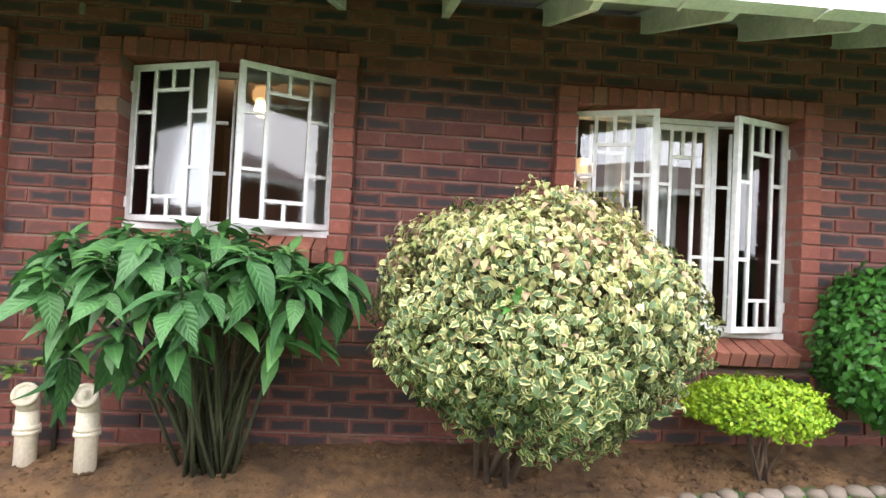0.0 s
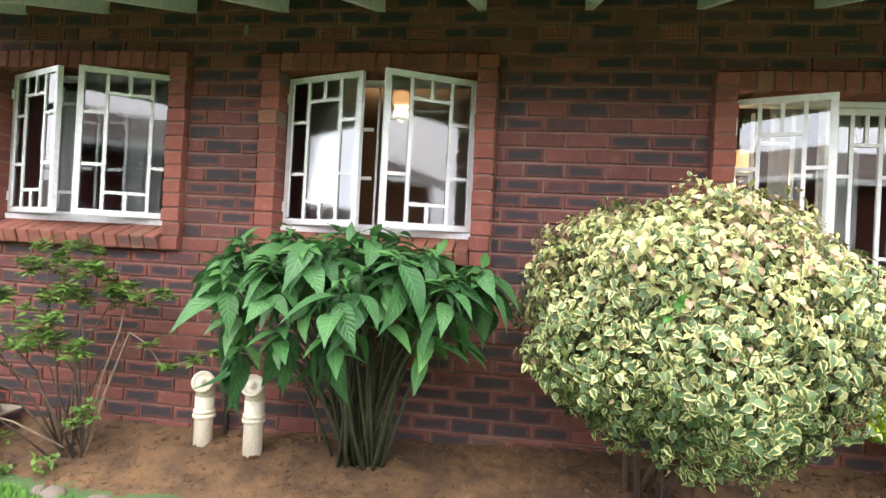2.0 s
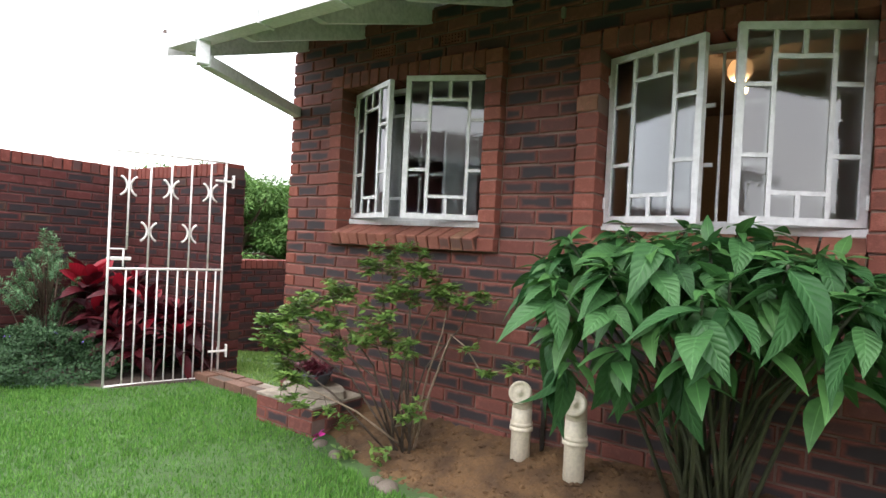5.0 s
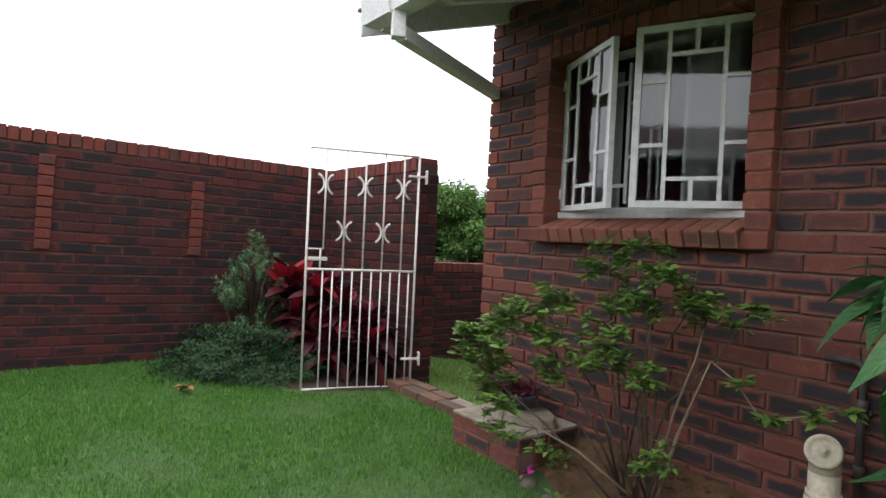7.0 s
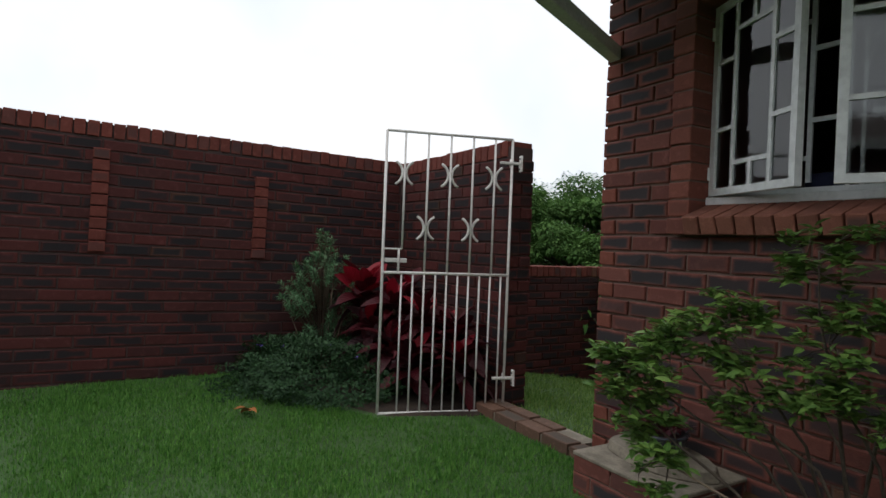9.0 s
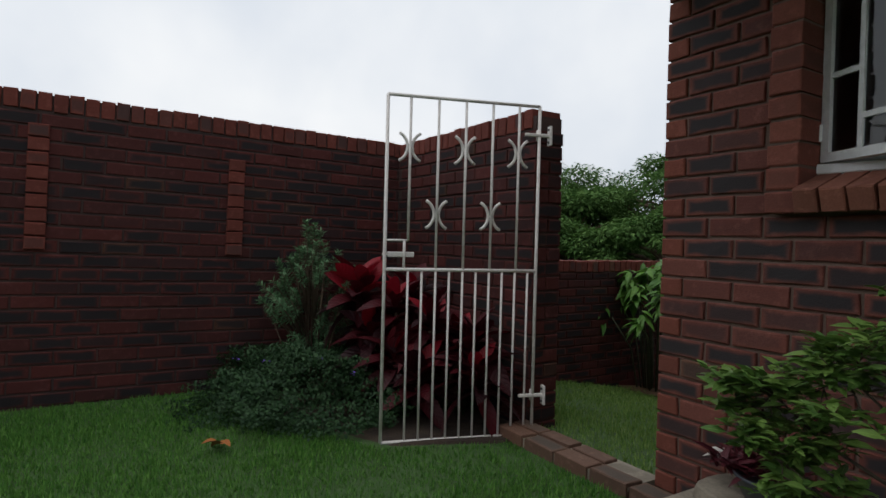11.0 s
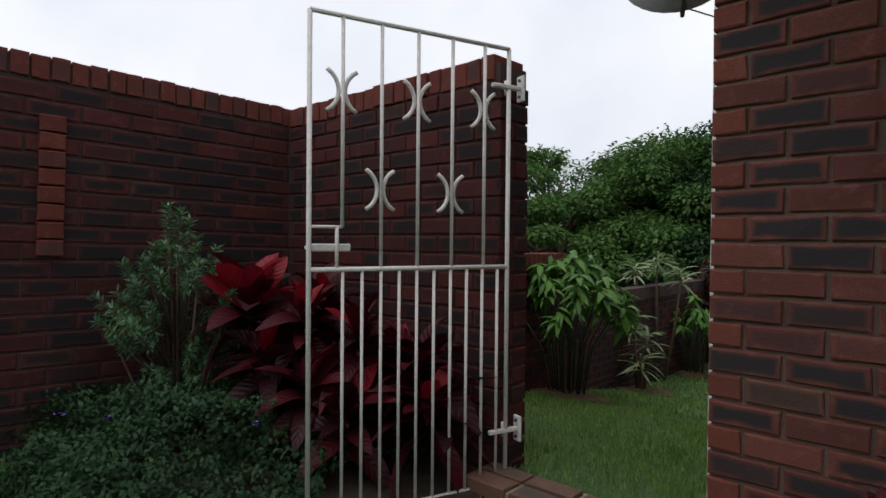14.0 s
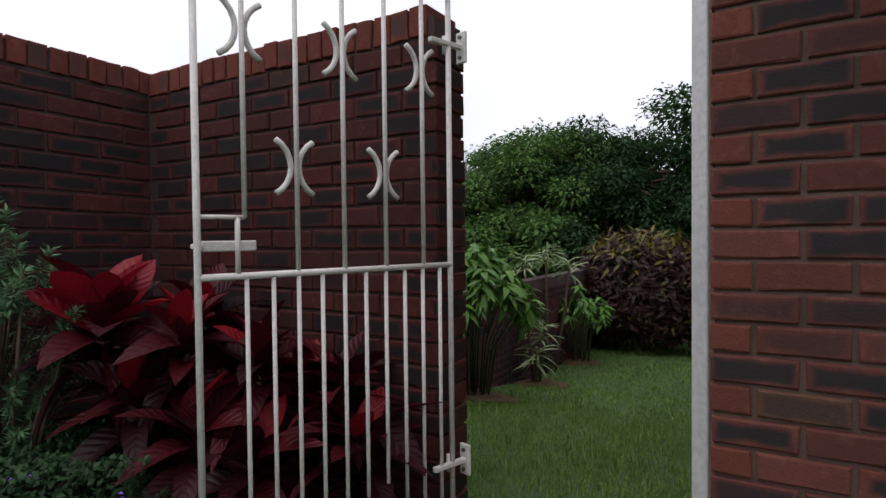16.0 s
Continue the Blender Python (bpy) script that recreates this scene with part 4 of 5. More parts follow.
for k in range(18):
    bm.faces.new((lo[k], lo[(k + 1) % 18], hi[(k + 1) % 18], hi[k]))
slab = part("stone_slab", bm, M_SLAB, None, bevel=0.006)
slab.location = (-3.04, 3.0, PZ + 0.007)
tagged(slab, "flat rough-edged stone slab lying on the planter", "stone slab")

kerb = thing("threshold", (-4.05, 3.15, 0.0), "worn brick threshold across the gateway", "threshold", kind="structure")
bm = bmesh.new()
box(bm, -4.56 + 4.05, CORNER - 0.005 + 4.05, -0.12, 0.10, -0.3, 0.078)
part("mortar", bm, M_SLAB, kerb)
rng = random.Random(3)
x = -4.56
while x < -3.42:
    L = min(0.222, -3.40 - x)
    for y0, zb, w in ((-0.13, -0.02, 0.105), (-0.012, -0.02, 0.09)):
        if x + L > CORNER and y0 > -0.03:
            continue
        me = brick_mesh(L - 0.01, w, 0.085, M_WORN)
        ob = new("brick", me)
        ob.parent = kerb
        ob.matrix_basis = pose(x + 4.05 + rng.uniform(-0.004, 0.004), y0, 0.095 + rng.uniform(-0.006, 0.004), -90, 0, 0)
    x += 0.231

# ---- plants ----
def leaf_template(w, l, rows, fold=0.25, droop=0.3, shape=0.9, power=0.8):
    """A leaf along +y, its face to +z: folded at the midrib, bent down to the tip. Vertices, quads and uv by vertex."""
    v, uv, fc = [], [], []
    for r in range(rows + 1):
        t = r / rows
        half = w / 2 * (math.sin(math.pi * min(1, t ** shape * 0.97 + 0.03)) ** power if 0 < t < 1 else (0.06 if r == 0 else 0.02))
        z = -droop * l * t * t
        y = l * (t - 0.15 * droop * t * t)
        v += [(-half, y, z + fold * half), (0, y, z), (half, y, z + fold * half)]
        uv += [(0, t), (0.5, t), (1, t)]
        if r:
            n = 3 * r
            fc += [(n - 3, n - 2, n + 1, n), (n - 2, n - 1, n + 2, n + 1)]
    return np.array(v), fc, np.array(uv)


def blade_template(w, l, droop=0.5):
    """A grass blade: two quads, bent."""
    v = [(-w / 2, 0, 0), (w / 2, 0, 0), (-w * 0.45, l * 0.5, -droop * l * 0.2), (w * 0.45, l * 0.5, -droop * l * 0.2), (-w * 0.06, l * 0.95, -droop * l), (w * 0.06, l * 0.95, -droop * l)]
    return np.array(v), [(0, 1, 3, 2), (2, 3, 5, 4)], np.array([(0.2, 0), (0.8, 0), (0.2, 0.5), (0.8, 0.5), (0.3, 1), (0.7, 1)])


def kite_template(w, l, fold=0.3):
    """A far-off leaf: one quad folded along its rib."""
    return np.array([(0, 0, 0), (w / 2, l * 0.45, fold * w / 2), (0, l, -0.2 * l), (-w / 2, l * 0.45, fold * w / 2)]), [(0, 1, 2, 3)], np.array([(0.5, 0), (1, 0.45), (0.5, 1), (0, 0.45)])


def leaf_mass(name, mats, template):
    """Joins copies of a leaf, one for each 4 x 4 matrix, into a mesh. mats: (mesh material, list of matrices)."""
    material, ms = mats
    v, fc, uv = template
    m = np.array([np.array(x) for x in ms])
    pts = np.einsum("nij,vj->nvi", m[:, :3, :3], v) + m[:, None, :3, 3]
    n, k = len(ms), len(v)
    f = np.array(fc)
    faces = (f[None] + (np.arange(n) * k)[:, None, None]).reshape(-1, f.shape[1])
    loop_uv = np.tile(uv[f.ravel()], (n, 1))
    me = bpy.data.meshes.new(name)
    me.vertices.add(n * k)
    me.vertices.foreach_set("co", pts.reshape(-1).astype(np.float32))
    nf, s = len(faces), f.shape[1]
    me.loops.add(nf * s)
    me.loops.foreach_set("vertex_index", faces.reshape(-1).astype(np.int32))
    me.polygons.add(nf)
    me.polygons.foreach_set("loop_start", (np.arange(nf) * s).astype(np.int32))
    me.update(calc_edges=True)
    layer = me.uv_layers.new(name="UVMap")
    layer.data.foreach_set("uv", loop_uv.reshape(-1).astype(np.float32))
    me.materials.append(material)
    me.validate()
    return me


def leaf_pose(p, out, rng, lift=0.0, spin=0.6, size=1.0, face=(0, 0, 1)):
    """A leaf at p that points along out, its face turned up, or to face."""
    y = (Vector(out) + Vector((rng.uniform(-spin, spin), rng.uniform(-spin, spin), rng.uniform(-spin, spin) + lift))).normalized()
    up = Vector(face) + Vector((rng.uniform(-0.5, 0.5), rng.uniform(-0.5, 0.5), rng.uniform(-0.3, 0.3)))
    x = y.cross(up)
    x = x.normalized() if x.length > 1e-3 else Vector((1, 0, 0))
    z = x.cross(y)
    m = Matrix((x, y, z)).transposed().to_4x4() @ Matrix.Diagonal((size, size, size, 1))
    m.translation = p
    return m


def lumpy_shell(n, radii, rng, lump=0.12, low=-1.0, depth=0.12, freq=2.2, seed=0.0, flat_top=None):
    """Places near the surface of an uneven ellipsoid, with the way out."""
    out = []
    while len(out) < n:
        d = Vector((rng.gauss(0, 1), rng.gauss(0, 1), rng.gauss(0, 1))).normalized()
        if d.z < low:
            continue
        r = 1 + lump * noise.noise(d * freq + Vector((seed, 0, 0))) + 0.5 * lump * noise.noise(d * freq * 3 + Vector((0, seed, 0))) - abs(rng.gauss(0, depth))
        p = Vector((d.x * radii[0], d.y * radii[1], d.z * radii[2])) * r
        if flat_top is not None and p.z > flat_top:
            p.z = flat_top + rng.uniform(-0.04, 0.015)
        nrm = Vector((d.x / radii[0], d.y / radii[1], d.z / radii[2])).normalized()
        out.append((p, nrm))
    return out


def stems(own, n, base_r, crown, material, rng, r0=0.012, name="stem", low=0.0, spread=0.6):
    for i in range(n):
        a = rng.uniform(0, math.tau)
        b = Vector((base_r * rng.random() * math.cos(a), base_r * rng.random() * math.sin(a), low))
        t = Vector((crown[0] + crown[3] * spread * rng.uniform(-1, 1), crown[1] + crown[4] * spread * rng.uniform(-1, 1), crown[2] + crown[5] * rng.uniform(-0.2, 0.5)))
        mid = b.lerp(t, 0.5) + Vector((rng.uniform(-0.04, 0.04), rng.uniform(-0.04, 0.04), 0.05))
        bm = bmesh.new()
        tube(bm, [b, mid, t], [r0, r0 * 0.8, r0 * 0.4], 7)
        part(name, bm, material, own, smooth=True)


def shrub(name, at, centre, radii, n, leaf, material, label, category, stem=(6, 0.06, M_BARK, 0.012), lump=0.12, low=-0.9, depth=0.1, lift=0.0, spin=0.7, seed=1, flat_top=None, extra=(), sizes=(0.7, 1.25), down=0.0):
    """A clipped bush: stems and a crown of single leaves on an uneven shell, with more of them inside."""
    rng = random.Random(seed)
    own = thing(name, at, label, category)
    c = Vector(centre) - Vector(at)
    stems(own, stem[0], stem[1], (*c, *radii), stem[2], rng, stem[3], low=-0.1)
    by = {material: []}
    for m, share in extra:
        by[m] = []
    for p, nrm in lumpy_shell(n, radii, rng, lump, low, depth, seed=seed * 3.7, flat_top=flat_top):
        m = material
        for e, share in extra:
            if rng.random() < share(p):
                m = e
        side = nrm.cross(Vector((rng.uniform(-1, 1), rng.uniform(-1, 1), rng.uniform(-1, 1))))
        o = Vector((nrm.x, nrm.y, nrm.z)) * 0.45 + side * 0.9 - Vector((0, 0, down))
        by[m].append(leaf_pose(c + p, o, rng, lift, spin * 0.5, rng.uniform(*sizes), nrm * 0.9 + Vector((0, 0, 0.45))))
    for m, ms in by.items():
        if ms:
            ob = new("foliage", leaf_mass("foliage", (m, ms), leaf))
            ob.parent = own
            tagged(ob, kind="stuff")
    return own


small = leaf_template(0.031, 0.045, 3, 0.42, 0.5, 0.75)
# Cream thins out downward: the plant's own, plus underside shade put into the colours.
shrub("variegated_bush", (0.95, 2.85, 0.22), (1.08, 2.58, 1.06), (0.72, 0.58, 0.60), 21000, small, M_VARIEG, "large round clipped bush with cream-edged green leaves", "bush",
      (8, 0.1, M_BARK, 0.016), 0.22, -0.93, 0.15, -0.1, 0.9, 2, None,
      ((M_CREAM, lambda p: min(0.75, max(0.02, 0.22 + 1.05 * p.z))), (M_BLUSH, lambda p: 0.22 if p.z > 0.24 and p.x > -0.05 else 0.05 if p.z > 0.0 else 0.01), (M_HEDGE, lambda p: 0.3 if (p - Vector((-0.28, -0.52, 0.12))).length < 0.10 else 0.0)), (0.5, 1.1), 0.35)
tiny = leaf_template(0.017, 0.027, 2, 0.3, 0.2, 0.8)
shrub("lime_bush", (2.38, 2.90, 0.24), (2.31, 2.86, 0.62), (0.36, 0.30, 0.16), 6500, tiny, M_LIME, "small flat-topped bush of bright lime-yellow leaves", "bush",
      (9, 0.05, M_BARK, 0.008), 0.24, -0.75, 0.16, 0.3, 0.7, 3, 0.12)
medium = leaf_template(0.030, 0.048, 3, 0.3, 0.3, 0.8)
shrub("dark_green_bush", (3.2, 2.9, 0.27), (3.27, 2.82, 0.97), (0.58, 0.48, 0.50), 7500, medium, M_HEDGE, "dense dark green bush with a violet flower", "bush",
      (6, 0.08, M_BARK, 0.014), 0.14, -0.9, 0.10, -0.1, 0.7, 4, None, (), (0.7, 1.25), 0.2)


def big_leaf_shrub():
    rng = random.Random(5)
    base = Vector((-0.50, 2.98, 0.17))
    own = thing("big_leaf_shrub", base, "bushy shrub with large drooping veined green leaves", "shrub")
    kinds = []
    for w, l, dr in ((0.100, 0.23, 0.4), (0.105, 0.26, 0.55), (0.088, 0.20, 0.3), (0.06, 0.13, 0.2)):
        v, fc, uv = leaf_template(w, l, 8, 0.34, dr, 0.72, 1.15)
        f = np.array(fc)
        kinds.append(raw_mesh("leaf", [tuple(p) for p in v], fc, M_BIGLEAF, uv[f.ravel()], True))
    tips = []
    while len(tips) < 49:
        x, y = rng.uniform(-1, 1), rng.uniform(-1, 1)
        if x * x + y * y > 1:
            continue
        p = Vector((-0.50 + 0.67 * x, 2.58 + 0.44 * y, 1.385 - 0.17 * (x * x + y * y) + rng.uniform(-0.07, 0.02)))
        if all((p - q).length > 0.085 for q in tips):
            tips.append(p)
    for p in tips:
        b = base + Vector((rng.uniform(-0.13, 0.13), rng.uniform(-0.08, 0.08), -0.1))
        mid = b.lerp(p, 0.55) + Vector((0.3 * (b.x - p.x) * 0.4, 0.3 * (b.y - p.y) * 0.4, 0.06))
        bm = bmesh.new()
        tube(bm, [b - base, b.lerp(mid, 0.5) - base, mid - base, p - base], [0.011, 0.010, 0.008, 0.005], 7)
        part("stem", bm, M_CANE, own, smooth=True)
    inner = []
    for p in tips:
        outward = Vector((p.x + 0.56, p.y - 2.62, 0))
        n = 6
        turn = rng.uniform(0, math.tau)
        for i in range(n):
            a = turn + i * math.tau / n + rng.uniform(-0.3, 0.3)
            d = Vector((math.cos(a), math.sin(a), rng.uniform(-1.0, 0.12))) + outward * 0.7
            ob = new("leaf", kinds[rng.randrange(3)])
            ob.parent = own
            ob.matrix_basis = leaf_pose(p - base + Vector((0, 0, rng.uniform(-0.12, 0.02))), d, rng, 0, 0.25, rng.uniform(0.6, 1.08))
        for i in range(9):
            inner.append(leaf_pose(p - base + Vector((0, 0, rng.uniform(-0.03, 0.03))), (rng.uniform(-1, 1), rng.uniform(-1, 1), 0.15), rng, 0, 0.3, rng.uniform(0.5, 1.0)))
        for i in range(7):
            a = rng.uniform(0, math.tau)
            inner.append(leaf_pose(p - base - Vector((outward.x * 0.15, outward.y * 0.15, rng.uniform(0.05, 0.32))), Vector((math.cos(a), math.sin(a), rng.uniform(-0.9, 0.0))) + outward, rng, 0, 0.2, rng.uniform(0.8, 1.5)))
    ob = new("young_leaves", leaf_mass("young_leaves", (M_YOUNG, inner), leaf_template(0.052, 0.135, 5, 0.3, 0.35, 0.74, 1.1)))
    ob.parent = own
    tagged(ob, kind="stuff")
    # a low side shoot that hangs over the drain pipes
    for p in ((-1.12, 2.72, 0.90), (-1.05, 2.62, 0.78), (-0.72, 2.46, 0.92), (-0.55, 2.48, 0.90)):
        p = Vector(p)
        bm = bmesh.new()
        tube(bm, [(0.0, 0, 0.1), (p - base) * 0.6 + Vector((0, 0, 0.15)), p - base], [0.009, 0.007, 0.004], 7)
        part("stem", bm, M_CANE, own, smooth=True)
        for i in range(5):
            ob = new("leaf", kinds[1])
            ob.parent = own
            ob.matrix_basis = leaf_pose(p - base, (rng.uniform(-0.6, 0.6), rng.uniform(-0.7, 0.1), -0.9), rng, 0, 0.25, rng.uniform(0.8, 1.15))


big_leaf_shrub()


def azalea():
    rng = random.Random(9)
    base = Vector((-2.14, 2.86, 0.13))
    own = thing("azalea_bush", base, "straggly azalea with tufts of leaves on bare twigs", "bush")
    tufts = []
    twigs = bmesh.new()

    def twig(p, d, length, r, level):
        q = p + d * length
        mid = p.lerp(q, 0.5) + Vector((rng.uniform(-1, 1), rng.uniform(-1, 1), rng.uniform(-0.3, 1))) * 0.1 * length
        tube(twigs, [p, mid, q], [r, r * 0.8, r * 0.6], 5)
        tufts.append((q, 1.0))
        if level:
            for i in range(rng.choice((2, 3))):
                e = (d + Vector((rng.uniform(-1, 1), rng.uniform(-0.8, 0.8), rng.uniform(-0.35, 0.45)))).normalized()
                twig(p.lerp(q, rng.uniform(0.4, 1.0)), e, length * rng.uniform(0.5, 0.8), r * 0.7, level - 1)

    # boughs: where each ends, how wide its spray of twigs is and how many it carries
    boughs = ((-0.62, -0.42, 0.66, 0.14, 13), (-0.46, -0.40, 0.73, 0.15, 14), (-0.58, -0.46, 0.52, 0.12, 10), (-0.34, -0.28, 0.82, 0.15, 12),
              (-0.26, -0.26, 0.60, 0.15, 10), (-0.46, -0.42, 0.34, 0.12, 10), (-0.18, -0.02, 1.06, 0.16, 12), (0.08, -0.04, 1.08, 0.13, 6),
              (-0.10, -0.10, 0.78, 0.15, 7), (0.10, -0.06, 0.90, 0.15, 7), (0.24, 0.02, 1.02, 0.10, 3), (0.30, 0.0, 0.84, 0.16, 8),
              (-0.10, -0.14, 0.58, 0.15, 6), (0.12, -0.12, 0.60, 0.13, 5), (0.44, 0.04, 0.86, 0.10, 3), (0.20, -0.14, 0.20, 0.08, 3))
    for k, (x, y, z, wide, n) in enumerate(boughs):
        tip = Vector((x, y, z))
        root = Vector((rng.uniform(-0.10, 0.12), rng.uniform(-0.05, 0.05), -0.06))
        mid = root.lerp(tip, 0.5) + Vector((-0.16 * x, 0.02, 0.04)) + Vector((rng.uniform(-1, 1), rng.uniform(-1, 1), 0)) * 0.05
        high = root.lerp(tip, 0.8) + Vector((rng.uniform(-1, 1), rng.uniform(-1, 1), rng.uniform(0, 1))) * 0.02
        bm = bmesh.new()
        tube(bm, [root, mid, high, tip], [0.0070, 0.0055, 0.0042, 0.0025], 7)
        part("branch", bm, M_TWIG if k % 6 == 5 else M_STALK, own, smooth=True)
        for i in range(n):
            s = rng.uniform(0.0, 0.55) ** 1.3
            p = tip.lerp(high, s) if s < 0.4 else high.lerp(mid, 0.2 * rng.random())
            d = Vector((rng.uniform(-1, 1), rng.uniform(-0.8, 0.6), rng.uniform(-0.55, 0.75))).normalized()
            twig(p, d, wide * rng.uniform(0.35, 0.9), 0.0028, 1)
    # one long arching shoot
    arc = [Vector((0.33, 0.0, 0.66)), Vector((0.42, 0.02, 0.60)), Vector((0.52, 0.03, 0.47)), Vector((0.68, 0.03, 0.53)), Vector((0.76, 0.03, 0.57))]
    bm = bmesh.new()
    tube(bm, [Vector((0.10, 0.0, -0.05)), Vector((0.20, 0.0, 0.32))] + arc, [0.008, 0.0075, 0.006, 0.005, 0.004, 0.003, 0.002], 7)
    part("branch", bm, M_TWIG, own, "pale bare branch", smooth=True)
    for p in arc[1:]:
        twig(p, Vector((0.5, -0.2, 0.1)).normalized(), 0.05, 0.002, 1)
    ob = part("brushwood", twigs, M_STALK, own, smooth=True)
    tagged(ob, kind="stuff")
    ms = []
    for q, s in tufts:
        for i in range(rng.randint(9, 15)):
            a = rng.uniform(0, math.tau)
            o = Vector((math.cos(a), math.sin(a), rng.uniform(-0.2, 0.6)))
            ms.append(leaf_pose(q + Vector((rng.uniform(-0.02, 0.02), rng.uniform(-0.02, 0.02), rng.uniform(-0.015, 0.015))), o, rng, 0.1, 0.25, rng.uniform(0.6, 1.2)))
    ob = new("foliage", leaf_mass("foliage", (M_AZALEA, ms), leaf_template(0.021, 0.052, 3, 0.25, 0.2, 0.75)))
    ob.parent = own
    tagged(ob, kind="stuff")


azalea()

# ---- corner bed by the gate ----
def in_corner_bed(x, y):
    front = float(np.interp(x, (-6.3, -5.6, -4.95, -4.68, -4.44), (1.75, 1.85, 2.2, 2.34, 2.95)))
    return x < -4.44 and front < y < 3.26


def make_corner_bed():
    verts, faces = [], []
    xs, n = np.linspace(-6.26, -4.445, 60), 26
    for i, x in enumerate(xs):
        y0 = float(np.interp(x, (-6.3, -5.6, -4.95, -4.68, -4.44), (1.75, 1.85, 2.2, 2.34, 2.95)))
        for k in range(n):
            t = k / (n - 1)
            y = y0 + (3.25 - y0) * t + 0.02 * noise.noise((x * 6, 3, 1)) * (1 - t)
            z = ground_z(x, y) + 0.012 * noise.noise((x * 1.3, y * 1.3, 0)) - 0.01 + 0.019 * min(1.0, 6 * t) + 0.004 * noise.noise((x * 30, y * 30, 4)) * min(1.0, 5 * t)
            verts.append((x, y, z))
            if i and k:
                a = i * n + k
                faces.append((a - n - 1, a - 1, a, a - n))
    ob = new("corner_bed", raw_mesh("corner_bed", verts, faces, M_DARKSOIL, None, True))
    tagged(ob, "dark bare soil of the corner bed under the gate", "soil", kind="structure")


make_corner_bed()
shrub("ground_cover", (-5.55, 2.55, 0.03), (-5.64, 2.40, 0.06), (0.64, 0.84, 0.33), 26000, leaf_template(0.016, 0.027, 2, 0.3, 0.2, 0.8), M_COVER, "low spreading mound of small-leaved ground cover", "ground cover",
      (5, 0.2, M_BARK, 0.005), 0.55, -0.1, 0.16, 0.2, 0.8, 6)


def red_cordyline():
    rng = random.Random(21)
    base = Vector((-5.45, 2.92, 0.05))
    own = thing("cordyline", base, "cordyline clump with broad crimson and maroon leaves", "plant")
    kinds = []
    for w, l, dr in ((0.110, 0.29, 0.4), (0.105, 0.32, 0.65), (0.105, 0.25, 0.2)):
        v, fc, uv = leaf_template(w, l, 7, 0.5, dr, 0.95, 0.6)
        f = np.array(fc)
        kinds.append(raw_mesh("leaf", [tuple(p) for p in v], fc, M_RED, uv[f.ravel()], True))
        if dr < 0.3:
            kinds.append(raw_mesh("leaf", [tuple(p) for p in v], fc, M_SCARLET, uv[f.ravel()], True))
    heads = ((-0.14, -0.30, 0.86), (0.12, -0.16, 0.80), (0.38, -0.05, 0.72), (-0.05, 0.05, 0.85), (0.62, 0.10, 0.62), (0.28, -0.25, 0.50), (-0.30, -0.12, 0.62), (0.05, -0.30, 0.62), (0.48, -0.18, 0.42), (0.75, 0.05, 0.45), (0.15, 0.10, 0.66), (0.40, 0.14, 0.60))
    for hx, hy, hz in heads:
        top = Vector((hx, hy, hz - 0.20))
        bm = bmesh.new()
        tube(bm, [(hx * 0.4, hy * 0.4, -0.1), (hx * 0.8, hy * 0.8, hz * 0.5), top], [0.018, 0.016, 0.012], 8)
        part("stem", bm, M_BARK, own, smooth=True)
        count = 30 if hz > 0.855 else 20
        for i in range(count):
            a = i * 2.4 + rng.uniform(-0.2, 0.2)
            t = i / (count - 1)
            d = Vector((math.cos(a), math.sin(a), -0.35 + 2.3 * t))
            ob = new("leaf", kinds[(3 if rng.random() < 0.7 else 2) if t > (0.45 if hz > 0.855 else 0.66 if hz > 0.7 else 0.9) else rng.randrange(2)])
            ob.parent = own
            ob.matrix_basis = leaf_pose(top + Vector((0, 0, 0.14 * (t - 0.5))), d, rng, 0, 0.15, rng.uniform(0.8, 1.15) * (1.08 if hz > 0.855 else 0.88))
    # one leaf pokes out between the bars of the gate
    ob = new("leaf", kinds[0])
    ob.parent = own
    ob.matrix_basis = leaf_pose(Vector((-4.74, 3.06, 0.44)) - base, (0.25, -0.06, -0.09), random.Random(4), 0, 0.0, 1.0)


red_cordyline()


